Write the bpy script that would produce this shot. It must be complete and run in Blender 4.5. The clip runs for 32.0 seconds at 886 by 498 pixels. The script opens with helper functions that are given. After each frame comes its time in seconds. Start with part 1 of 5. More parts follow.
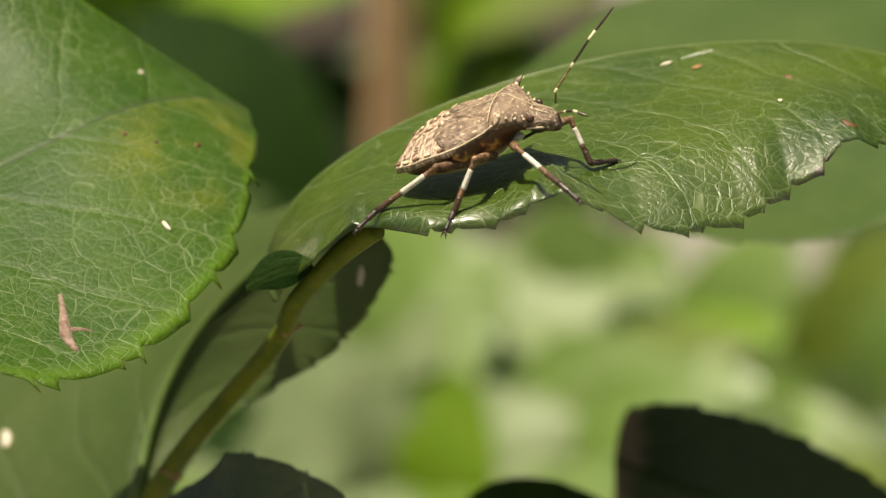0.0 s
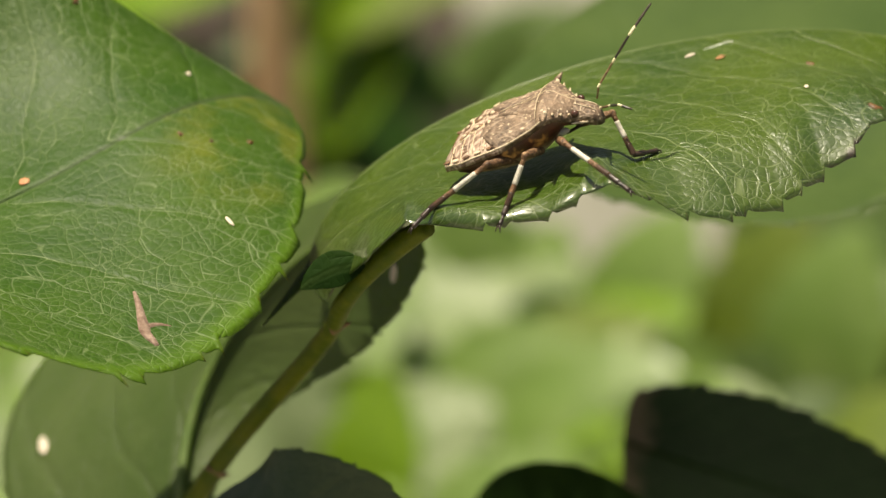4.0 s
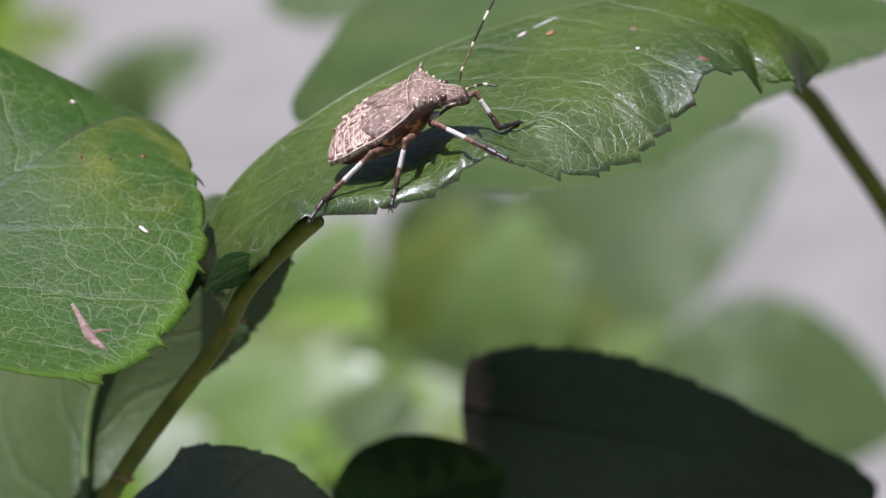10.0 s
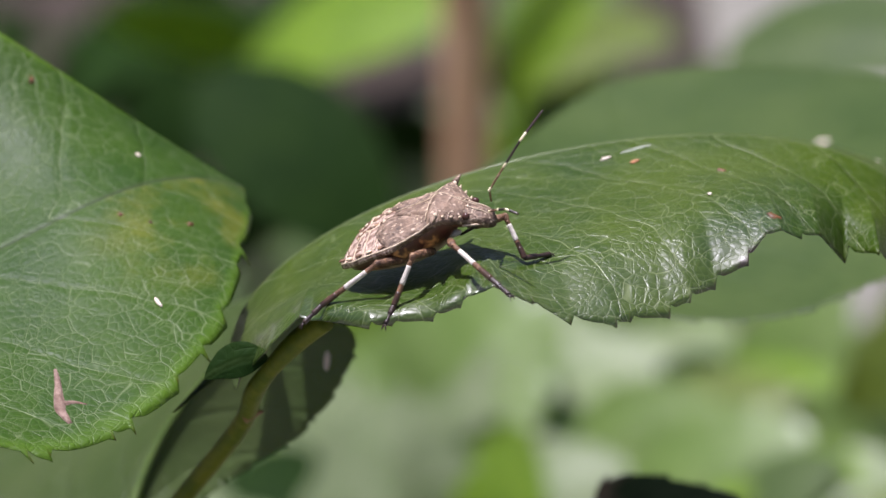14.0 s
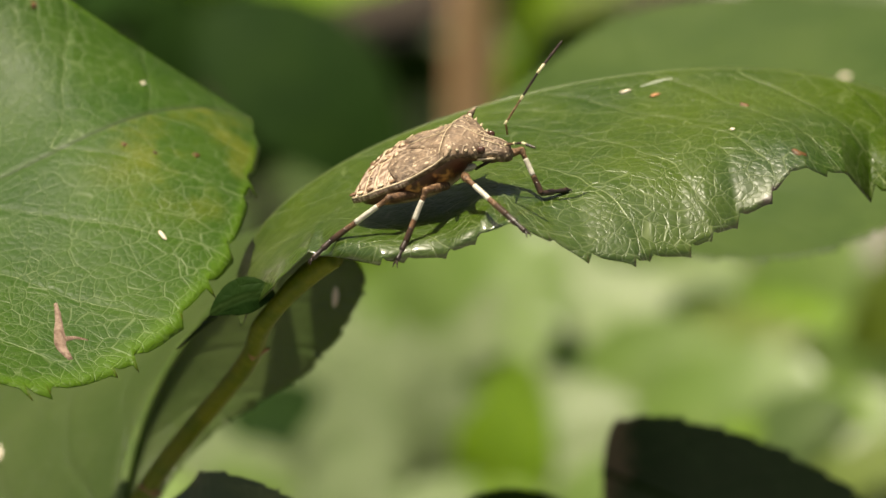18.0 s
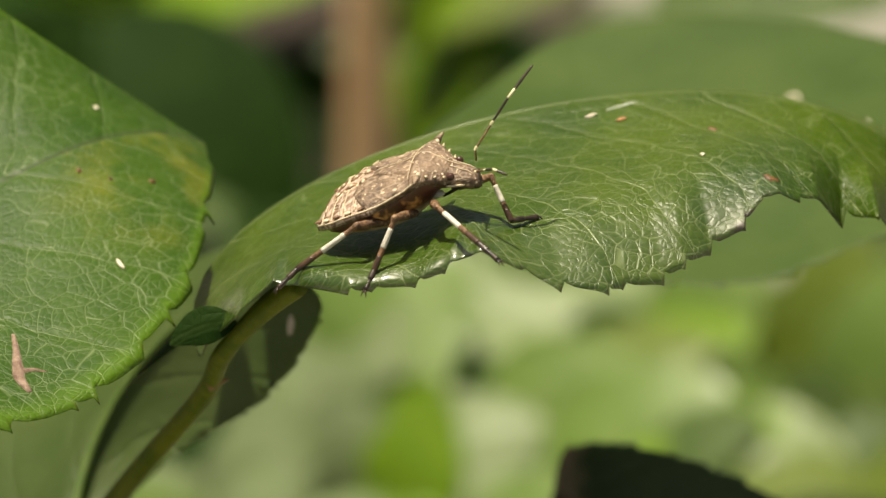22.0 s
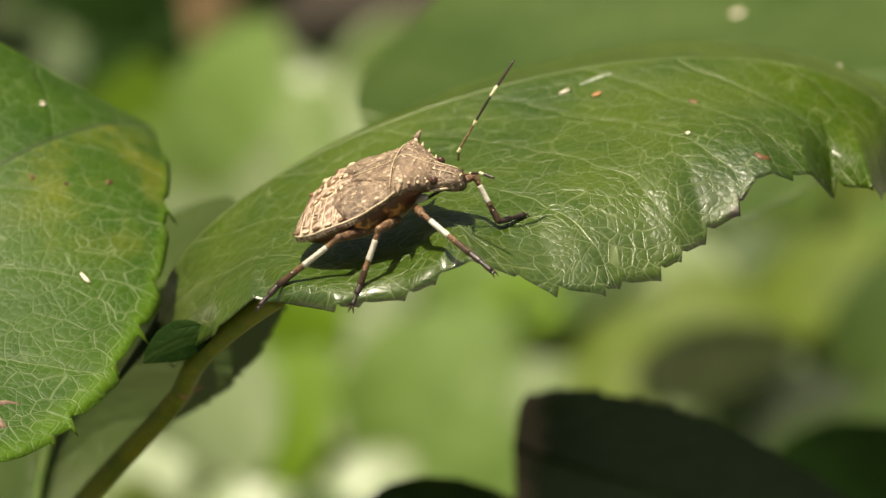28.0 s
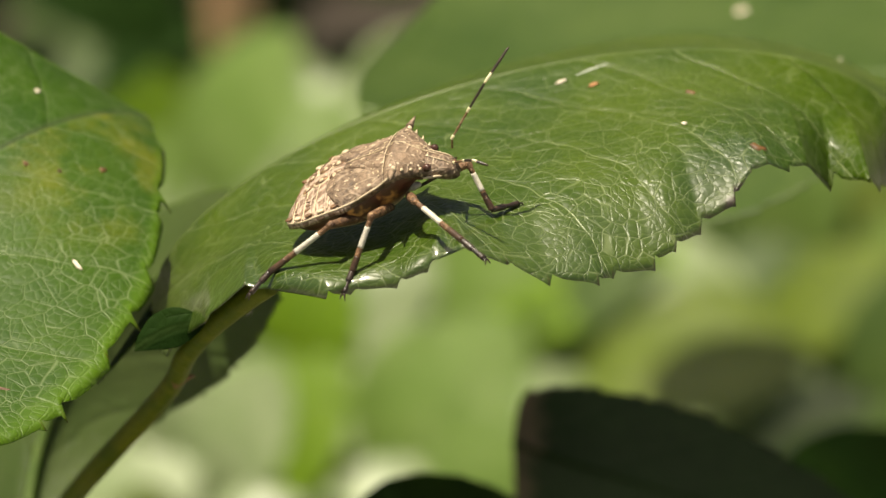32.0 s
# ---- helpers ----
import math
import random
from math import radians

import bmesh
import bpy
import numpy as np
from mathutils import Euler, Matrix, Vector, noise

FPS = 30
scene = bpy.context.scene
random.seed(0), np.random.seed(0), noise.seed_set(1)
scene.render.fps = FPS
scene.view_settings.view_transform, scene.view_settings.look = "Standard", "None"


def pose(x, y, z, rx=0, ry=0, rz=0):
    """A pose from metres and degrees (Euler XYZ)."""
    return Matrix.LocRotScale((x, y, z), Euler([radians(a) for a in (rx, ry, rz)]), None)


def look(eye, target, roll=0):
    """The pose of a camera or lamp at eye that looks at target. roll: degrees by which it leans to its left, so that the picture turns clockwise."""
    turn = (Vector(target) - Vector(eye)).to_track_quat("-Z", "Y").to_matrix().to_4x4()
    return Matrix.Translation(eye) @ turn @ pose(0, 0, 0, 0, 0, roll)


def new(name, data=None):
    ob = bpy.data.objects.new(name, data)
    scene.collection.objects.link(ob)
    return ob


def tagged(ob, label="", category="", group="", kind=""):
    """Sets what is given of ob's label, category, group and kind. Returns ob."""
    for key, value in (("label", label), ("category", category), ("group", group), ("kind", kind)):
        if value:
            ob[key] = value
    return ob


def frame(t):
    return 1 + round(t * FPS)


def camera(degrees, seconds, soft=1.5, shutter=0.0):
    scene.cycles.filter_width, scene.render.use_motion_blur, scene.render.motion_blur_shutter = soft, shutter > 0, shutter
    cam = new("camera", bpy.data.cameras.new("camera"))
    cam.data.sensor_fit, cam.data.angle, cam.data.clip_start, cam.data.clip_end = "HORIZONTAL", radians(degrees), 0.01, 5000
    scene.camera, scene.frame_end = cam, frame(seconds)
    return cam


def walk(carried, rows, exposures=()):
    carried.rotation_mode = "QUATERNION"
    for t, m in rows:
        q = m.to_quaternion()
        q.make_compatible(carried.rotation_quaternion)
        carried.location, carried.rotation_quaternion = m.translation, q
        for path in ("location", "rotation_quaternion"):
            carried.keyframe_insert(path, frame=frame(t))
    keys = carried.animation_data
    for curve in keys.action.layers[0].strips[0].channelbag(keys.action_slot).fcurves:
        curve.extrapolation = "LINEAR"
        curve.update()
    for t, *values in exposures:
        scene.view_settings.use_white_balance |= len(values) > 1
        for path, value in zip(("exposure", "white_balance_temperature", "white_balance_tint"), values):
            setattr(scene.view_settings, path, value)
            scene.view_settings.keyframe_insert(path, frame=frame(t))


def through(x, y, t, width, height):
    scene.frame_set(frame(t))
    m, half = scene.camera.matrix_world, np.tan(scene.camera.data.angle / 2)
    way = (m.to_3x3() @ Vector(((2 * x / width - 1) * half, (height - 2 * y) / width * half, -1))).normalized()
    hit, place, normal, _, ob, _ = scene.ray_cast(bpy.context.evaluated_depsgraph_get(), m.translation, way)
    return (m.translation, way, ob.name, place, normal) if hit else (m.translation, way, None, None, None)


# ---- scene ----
cam = camera(12.0, 32.0, 1.5)
cam.data.dof.use_dof = True
cam.data.dof.aperture_fstop = 39.0
PATH = [
    (0, pose(-0.00273, -0.27026, 0.69419, 70.477, -0.308, -0.353)),
    (0.5, pose(-0.00312, -0.27131, 0.69592, 70.183, 0.700, -1.022)),
    (1, pose(-0.00417, -0.27126, 0.69723, 70.298, -0.057, -0.780)),
    (1.5, pose(-0.00457, -0.27384, 0.69819, 70.336, -0.286, -0.742)),
    (2, pose(-0.00354, -0.27499, 0.69895, 70.049, 1.133, -1.618)),
    (2.5, pose(-0.00602, -0.27562, 0.69931, 70.107, 0.866, -1.991)),
    (3, pose(-0.00860, -0.27329, 0.69882, 70.093, 1.706, -2.510)),
    (3.5, pose(-0.01448, -0.27705, 0.69845, 70.347, 0.902, -2.616)),
    (4, pose(-0.01834, -0.27963, 0.69784, 70.379, 1.157, -3.269)),
    (4.5, pose(-0.02299, -0.28105, 0.69788, 70.540, 1.953, -4.483)),
    (6.5, pose(-0.04330, -0.28092, 0.70333, 69.626, 4.805, -8.990)),
    (7, pose(-0.05015, -0.28311, 0.70470, 69.730, 4.802, -10.370)),
    (7.5, pose(-0.04802, -0.28110, 0.70126, 69.953, 7.637, -11.795)),
    (8, pose(-0.04683, -0.27305, 0.70206, 69.758, 6.683, -11.917)),
    (8.5, pose(-0.04585, -0.27461, 0.70078, 69.971, 6.908, -12.096)),
    (9, pose(-0.04538, -0.28529, 0.70268, 69.889, 6.861, -12.382)),
    (9.5, pose(-0.04634, -0.29166, 0.70370, 69.987, 6.397, -12.068)),
    (10, pose(-0.04581, -0.30257, 0.70438, 70.342, 6.178, -11.424)),
    (10.5, pose(-0.04182, -0.30644, 0.70405, 70.696, 5.497, -10.254)),
    (11, pose(-0.03886, -0.31034, 0.70697, 70.955, 4.710, -9.197)),
    (11.5, pose(-0.03394, -0.31510, 0.70534, 71.419, 4.774, -8.332)),
    (12, pose(-0.02386, -0.31102, 0.70269, 71.413, 4.031, -6.800)),
    (12.5, pose(-0.01024, -0.30979, 0.70583, 71.455, 3.510, -3.724)),
    (13, pose(-0.00509, -0.30530, 0.70085, 70.990, 2.394, -0.858)),
    (13.5, pose(0.00485, -0.29371, 0.70401, 71.017, 1.383, 0.365)),
    (15.5, pose(0.01391, -0.27486, 0.70105, 70.021, -0.508, 2.159)),
    (16, pose(0.00983, -0.27574, 0.70352, 69.746, -1.260, 2.495)),
    (16.5, pose(0.00951, -0.26985, 0.70258, 69.849, -1.032, 2.355)),
    (17, pose(0.00825, -0.27078, 0.70233, 69.708, -0.495, 1.734)),
    (17.5, pose(0.00583, -0.27014, 0.70002, 70.080, 0.071, 1.305)),
    (18, pose(0.00902, -0.27509, 0.70058, 70.013, 0.325, 1.183)),
    (18.5, pose(0.00874, -0.28187, 0.70232, 70.068, 0.270, 0.430)),
    (19, pose(0.00682, -0.28521, 0.70534, 70.000, -0.000, -0.000)),
    (19.5, pose(0.00631, -0.28802, 0.70650, 70.356, 0.118, 0.221)),
    (20, pose(0.00394, -0.28732, 0.70558, 70.468, 0.063, 0.124)),
    (20.5, pose(0.00148, -0.28383, 0.70518, 70.411, -0.345, 0.017)),
    (21, pose(0.00175, -0.27948, 0.70274, 70.376, -0.230, 0.067)),
    (21.5, pose(0.00224, -0.27414, 0.70241, 70.102, -0.175, -0.126)),
    (22, pose(0.00225, -0.26888, 0.69969, 70.145, -0.119, -0.513)),
    (22.5, pose(-0.00346, -0.26390, 0.70611, 69.177, 0.461, -1.600)),
    (23, pose(-0.00538, -0.25452, 0.70800, 68.102, 1.340, -2.055)),
    (23.5, pose(-0.00678, -0.25763, 0.70919, 67.344, 2.044, -3.192)),
    (24, pose(-0.00715, -0.26828, 0.71215, 67.389, 2.240, -3.459)),
    (24.5, pose(-0.00397, -0.27562, 0.71291, 67.368, 2.219, -3.647)),
    (25, pose(-0.00450, -0.27557, 0.71471, 67.375, 1.586, -3.803)),
    (25.5, pose(-0.00430, -0.27316, 0.71416, 67.769, 1.449, -3.354)),
    (27.5, pose(-0.00590, -0.25267, 0.71154, 66.575, 2.010, -3.732)),
    (28, pose(-0.00843, -0.24991, 0.71174, 66.556, 1.708, -3.959)),
    (28.5, pose(-0.00770, -0.24732, 0.70976, 66.806, 1.558, -3.771)),
    (29, pose(-0.00722, -0.24681, 0.70972, 66.762, 1.491, -3.811)),
    (29.5, pose(-0.00798, -0.24808, 0.70914, 66.763, 1.387, -3.897)),
    (30, pose(-0.00746, -0.24762, 0.70769, 66.692, 1.560, -3.949)),
    (30.5, pose(-0.00743, -0.24902, 0.70914, 66.492, 1.269, -3.877)),
    (31, pose(-0.00727, -0.24925, 0.70986, 66.657, 1.231, -3.635)),
    (31.5, pose(-0.00868, -0.24950, 0.71045, 66.650, 1.314, -3.722)),
    (32, pose(-0.00640, -0.24953, 0.70905, 66.865, 1.480, -3.497)),
]
walk(cam, PATH, [(0.0, 0.81, 7500, 6), (6.2, 0.81, 7500, 6), (7.2, 0.76, 5800, 27), (9.0, 0.76, 5480, 30), (13.5, 0.76, 5360, 31), (15.3, 0.84, 7300, 6), (19.0, 0.82, 7500, 6), (32.0, 0.82, 7500, 6)])

# ---- light ----
world = bpy.data.worlds.new("sky")
scene.world = world
world.use_nodes = True
wn = world.node_tree.nodes
sky = wn.new("ShaderNodeTexSky")
sky.sky_type, sky.sun_disc = "NISHITA", False
SUN_WAY = Vector((-0.16, -0.02, 0.95)).normalized()      # from the leaf towards the sun
sky.sun_elevation = math.asin(SUN_WAY.z)
sky.sun_rotation = math.atan2(SUN_WAY.x, SUN_WAY.y)
sky.air_density, sky.dust_density, sky.ozone_density = 0.7, 5.0, 0.6
wn["Background"].inputs["Strength"].default_value = 0.06
world.node_tree.links.new(sky.outputs[0], wn["Background"].inputs["Color"])
sun = new("sun", bpy.data.lights.new("sun", "SUN"))
sun.data.energy, sun.data.angle, sun.data.color = 4.3, radians(0.6), (1.0, 0.95, 0.86)
sun.matrix_world = look(SUN_WAY * 5, (0, 0, 0))



# ---- materials ----
class Graph:
    """Short hand for a node material."""

    def __init__(self, name):
        self.mat = bpy.data.materials.new(name)
        self.mat.use_nodes = True
        self.tree = self.mat.node_tree
        self.shader = self.tree.nodes["Principled BSDF"]
        self.out = self.tree.nodes["Material Output"]

    def put(self, socket, value):
        if isinstance(value, bpy.types.NodeSocket):
            self.tree.links.new(value, socket)
        elif value is not None:
            socket.default_value = value

    def node(self, kind, **inputs):
        n = self.tree.nodes.new("ShaderNode" + kind)
        for key, value in inputs.items():
            self.put(n.inputs[key.replace("_", " ")], value)
        return n

    def math(self, op, a, b=0.0, c=0.0):
        n = self.tree.nodes.new("ShaderNodeMath")
        n.operation = op
        for i, value in enumerate((a, b, c)):
            self.put(n.inputs[i], value)
        return n.outputs[0]

    def noise(self, at, scale, detail=4.0, rough=0.6):
        n = self.node("TexNoise", Vector=at, Scale=scale, Detail=detail, Roughness=rough)
        return n.outputs[0]

    def mix(self, fac, a, b, blend="MIX"):
        n = self.tree.nodes.new("ShaderNodeMix")
        n.data_type, n.blend_type = "RGBA", blend
        for i, value in ((0, fac), (6, a), (7, b)):
            self.put(n.inputs[i], (*value, 1) if isinstance(value, tuple) and len(value) == 3 else value)
        return n.outputs[2]

    def step(self, value, low, high):
        n = self.tree.nodes.new("ShaderNodeMapRange")
        n.interpolation_type = "SMOOTHSTEP"
        for i, v in enumerate((value, low, high, 0.0, 1.0)):
            self.put(n.inputs[i], v)
        return n.outputs[0]

    def bump(self, height, strength, distance):
        return self.node("Bump", Height=height, Strength=strength, Distance=distance).outputs[0]


def leaf_material(name, dark, light, vein, gloss=0.45, through=0.3, yellow=0.0, coat=0.15, burnt=None, spacing=7.5, withered=0.0, net_weight=0.5, coat_rough=0.25, plain=False, spec=0.4, dull=0.0, fresh=0.0, waxy=0.0, crease=0.0):
    """A rose leaf: side veins and a net of fine veins, sunk into a bulging, waxy blade. UVMap: millimetres along and across the midrib;
    Margin: share of the way to the margin and place on the tooth. dull: how much gloss the far half lacks; burnt: the stretch along the blade, in mm, whose near margin is brown."""
    g = Graph(name)
    uv = g.node("UVMap").outputs[0]
    wob = g.node("TexNoise", Vector=uv, Scale=0.12, Detail=2.0)
    off = g.node("VectorMath", Vector=wob.outputs["Color"])
    off.inputs[1].default_value = (0.5, 0.5, 0.5)
    off.operation = "SUBTRACT"
    sc = g.node("VectorMath", Vector=off.outputs[0])
    sc.operation = "SCALE"
    sc.inputs["Scale"].default_value = 3.0
    moved = g.node("VectorMath", Vector=uv)
    moved.operation = "ADD"
    g.put(moved.inputs[1], sc.outputs[0])
    sep = g.node("SeparateXYZ", Vector=moved.outputs[0])
    raw = g.node("SeparateXYZ", Vector=uv)
    u, v = sep.outputs[0], g.math("ABSOLUTE", sep.outputs[1])
    av = g.math("ABSOLUTE", raw.outputs[1])
    # side veins sweep forward to the margin
    sweep = g.math("SUBTRACT", u, g.math("MULTIPLY", v, 1.05))
    sweep = g.math("ADD", sweep, g.math("MULTIPLY", g.math("MULTIPLY", v, v), 0.012))
    saw = g.math("ABSOLUTE", g.math("SUBTRACT", g.math("FRACT", g.math("DIVIDE", sweep, spacing)), 0.5))
    side = g.math("MULTIPLY", g.math("SUBTRACT", 0.5, saw), spacing)
    groove = g.math("SUBTRACT", 1.0, g.step(side, 0.0, 0.9))
    width = g.math("MULTIPLY_ADD", g.step(g.noise(uv, 0.22, 3.0), 0.35, 0.65), 0.07, 0.05)
    side = g.math("MULTIPLY", g.math("SUBTRACT", 1.0, g.step(side, 0.01, width)), g.math("MULTIPLY_ADD", g.step(g.noise(uv, 0.45, 4.0), 0.40, 0.62), 0.5, 0.5))
    mid = g.math("MULTIPLY", g.math("SUBTRACT", 1.0, g.step(av, 0.15, 0.45)), 0.25 if dull else 1.0)
    cell = g.node("TexVoronoi", Vector=moved.outputs[0], Scale=0.62)
    cell.feature = "DISTANCE_TO_EDGE"
    fine = g.node("TexVoronoi", Vector=moved.outputs[0], Scale=1.6)
    fine.feature = "DISTANCE_TO_EDGE"
    net = g.math("SUBTRACT", 1.0, g.step(cell.outputs[0], 0.0, 0.040))
    net2 = g.math("MULTIPLY", g.math("SUBTRACT", 1.0, g.step(fine.outputs[0], 0.0, 0.085)), 0.40)
    fade = g.step(g.noise(uv, 0.30, 4.0), 0.30, 0.60)
    net = g.math("MULTIPLY", g.math("MAXIMUM", net, net2), g.math("MULTIPLY_ADD", fade, 0.55, 0.45))
    veins = g.math("MAXIMUM", g.math("MAXIMUM", side, mid), g.math("MULTIPLY", g.math("MULTIPLY", net, g.math("MULTIPLY_ADD", g.step(av, 3.0, 13.0), 0.4, 0.6)), 0.0 if plain else 0.7))
    blotch = g.noise(uv, 0.07, 5.0, 0.62)
    base = g.mix(g.step(blotch, 0.32, 0.68), dark, light)
    base = g.mix(g.math("MULTIPLY", g.noise(uv, 1.6, 3.0), 0.35), base, tuple(c * 0.55 for c in dark))
    if yellow:
        patch = g.math("MULTIPLY", g.step(g.noise(uv, 0.16, 4.0), 0.42, 0.66), g.math("MULTIPLY", g.step(raw.outputs[0], 36.0, 46.0), g.math("MULTIPLY", g.math("LESS_THAN", raw.outputs[1], 0.0), g.math("SUBTRACT", 1.0, g.step(av, 8.0, 14.0)))))
        base = g.mix(g.math("MULTIPLY", patch, yellow), base, (0.20, 0.19, 0.015))
    base = g.mix(g.math("MULTIPLY", veins, net_weight), base, tuple(0.68 * c for c in vein))
    # main veins are pale, and whitened further to paint the sun's glints on them
    base = g.mix(g.math("MULTIPLY", g.math("MULTIPLY", g.math("MAXIMUM", side, mid), g.step(g.noise(uv, 0.35, 3.0), 0.36, 0.85)), net_weight), base, vein)
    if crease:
        # shade in the sunken midrib, painted as a thin dark line
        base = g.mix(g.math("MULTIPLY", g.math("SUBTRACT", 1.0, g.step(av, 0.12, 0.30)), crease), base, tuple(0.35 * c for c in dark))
    speck = g.step(g.noise(uv, 0.9, 2.0), 0.73, 0.78)
    base = g.mix(g.math("MULTIPLY", speck, 0.35), base, (0.10, 0.07, 0.03))
    rim = g.node("UVMap")
    rim.uv_map = "Margin"
    edge = g.node("SeparateXYZ", Vector=rim.outputs[0])
    base = g.mix(g.math("MULTIPLY", g.step(g.math("ADD", edge.outputs[0], g.math("MULTIPLY_ADD", g.noise(uv, 0.4, 2.0), 0.06, -0.03)), 0.90, 1.0), fresh), base, (0.075, 0.150, 0.006))
    tips = g.math("MULTIPLY", g.step(edge.outputs[0], 0.965, 1.0), g.step(edge.outputs[1], 0.75, 1.0))
    base = g.mix(g.math("MULTIPLY", tips, 0.7), base, (0.07, 0.035, 0.008))
    if burnt:
        here = g.math("MULTIPLY", g.step(raw.outputs[0], burnt[0], burnt[0] + 2.0), g.math("SUBTRACT", 1.0, g.step(raw.outputs[0], burnt[1] - 2.0, burnt[1])))
        ragged = g.math("ADD", edge.outputs[0], g.math("MULTIPLY_ADD", g.noise(uv, 0.5, 4.0), 0.16, -0.08))
        near = g.math("MULTIPLY", here, g.math("LESS_THAN", raw.outputs[1], 0.0))
        base = g.mix(g.math("MULTIPLY", near, g.step(ragged, 0.975, 1.02)), base, (0.026, 0.015, 0.005))
        far = g.math("MULTIPLY", g.math("GREATER_THAN", raw.outputs[1], 0.0), g.step(raw.outputs[0], burnt[1] - 4.0, burnt[1]))
        base = g.mix(g.math("MULTIPLY", far, g.step(ragged, 1.03, 1.07)), base, (0.06, 0.03, 0.012))
    if withered:
        dry = g.math("ADD", raw.outputs[0], g.math("MULTIPLY_ADD", g.noise(uv, 0.2, 4.0), 8.0, -4.0))
        base = g.mix(g.math("SUBTRACT", 1.0, g.step(dry, withered * 0.3, withered)), base, (0.095, 0.078, 0.055))
    g.put(g.shader.inputs["Base Color"], base)
    rough = g.math("MULTIPLY_ADD", g.noise(uv, 0.5, 3.0), 0.25, gloss - 0.10)
    g.put(g.shader.inputs["Roughness"], g.math("SUBTRACT", rough, g.math("MULTIPLY", veins, 0.08)))
    sheen = g.math("MULTIPLY_ADD", g.math("MAXIMUM", g.step(raw.outputs[1], -1.0, 3.0), g.step(raw.outputs[0], 49.0, 54.0) if burnt else 0.0), -dull, 1.0)
    g.put(g.shader.inputs["Specular IOR Level"], g.math("MULTIPLY", sheen, spec))
    g.put(g.shader.inputs["Coat Weight"], g.math("ADD", g.math("MULTIPLY", sheen, coat), g.math("MULTIPLY", g.math("MULTIPLY", g.step(edge.outputs[0], 0.76, 0.88), g.math("MULTIPLY", g.math("LESS_THAN", raw.outputs[1], 0.0), g.math("SUBTRACT", 1.0, g.step(raw.outputs[0], 46.0, 50.0)))), waxy)))
    g.shader.inputs["Coat Roughness"].default_value = coat_rough
    height = g.math("ADD", g.math("MULTIPLY", veins, -0.6), g.math("MULTIPLY", g.noise(uv, 3.0, 2.0), 0.22))
    if not plain:
        height = g.math("ADD", height, g.math("MULTIPLY", g.math("ADD", cell.outputs[0], g.math("MULTIPLY", fine.outputs[0], 0.8)), 0.9))
    height = g.math("SUBTRACT", height, g.math("MULTIPLY", groove, 0.9))
    if crease:
        height = g.math("SUBTRACT", height, g.math("MULTIPLY", g.math("SUBTRACT", 1.0, g.step(av, 0.05, 0.7)), 0.9))
    g.put(g.shader.inputs["Normal"], g.bump(height, 0.7, 0.00012))
    back = g.node("BsdfTranslucent", Color=g.mix(0.5, base, (0.24, 0.36, 0.02)))
    both = g.node("MixShader", Fac=through)
    g.tree.links.new(g.shader.outputs[0], both.inputs[1])
    g.tree.links.new(back.outputs[0], both.inputs[2])
    g.tree.links.new(both.outputs[0], g.out.inputs[0])
    return g.mat


def plain_material(name, a, b, scale, rough=0.6, bump=0.3, distance=0.0003, metal=0.0, spec=0.5):
    """Two tones of one surface, mixed by noise at two scales, with relief."""
    g = Graph(name)
    at = g.node("TexCoord").outputs["Object"]
    n = g.noise(at, scale, 6.0, 0.65)
    fine = g.noise(at, scale * 7, 3.0)
    col = g.mix(g.step(n, 0.3, 0.7), a, b)
    col = g.mix(g.math("MULTIPLY", fine, 0.3), col, tuple(c * 0.5 for c in a))
    g.put(g.shader.inputs["Base Color"], col)
    g.put(g.shader.inputs["Roughness"], g.math("MULTIPLY_ADD", fine, 0.2, rough - 0.1))
    g.shader.inputs["Metallic"].default_value = metal
    g.shader.inputs["Specular IOR Level"].default_value = spec
    g.put(g.shader.inputs["Normal"], g.bump(g.math("ADD", n, g.math("MULTIPLY", fine, 0.4)), bump, distance))
    return g.mat


LEAF_TOP = leaf_material("leaf_green", (0.024, 0.056, 0.002), (0.060, 0.098, 0.004), (0.40, 0.47, 0.22), 0.38, 0.12, 0.0, 0.14, (41.0, 48.0), net_weight=0.56, dull=0.7, spec=0.42, coat_rough=0.13, waxy=1.0)
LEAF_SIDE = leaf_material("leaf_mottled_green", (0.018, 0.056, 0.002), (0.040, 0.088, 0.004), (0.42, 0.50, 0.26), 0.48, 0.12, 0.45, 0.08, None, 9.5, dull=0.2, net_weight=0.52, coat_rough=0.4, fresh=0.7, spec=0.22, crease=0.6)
LEAF_BACK = leaf_material("leaf_mid_green", (0.042, 0.080, 0.014), (0.070, 0.112, 0.024), (0.13, 0.20, 0.05), 0.5, 0.25, coat=0.0, net_weight=0.3, plain=True, spec=0.3)
# green with shade painted in, for the shadowed lobe, dark gaps and low foliage
LEAF_SHADE_TONE = leaf_material("leaf_shade_tone", (0.007, 0.022, 0.003), (0.013, 0.033, 0.004), (0.03, 0.05, 0.012), 0.6, 0.02, 0.0, 0.0, net_weight=0.25, spec=0.05)
# near-black because the leaf's own shade is put into its green; brown corner is withered
LEAF_SHADE_WITHERED = leaf_material("leaf_shade_tone_withered", (0.006, 0.022, 0.007), (0.011, 0.034, 0.010), (0.03, 0.06, 0.02), 0.5, 0.0, 0.0, 0.0, withered=3.2, net_weight=0.25, spec=0.18)
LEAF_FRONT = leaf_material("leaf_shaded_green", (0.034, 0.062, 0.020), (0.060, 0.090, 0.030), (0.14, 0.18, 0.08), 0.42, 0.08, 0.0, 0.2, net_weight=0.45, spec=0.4)
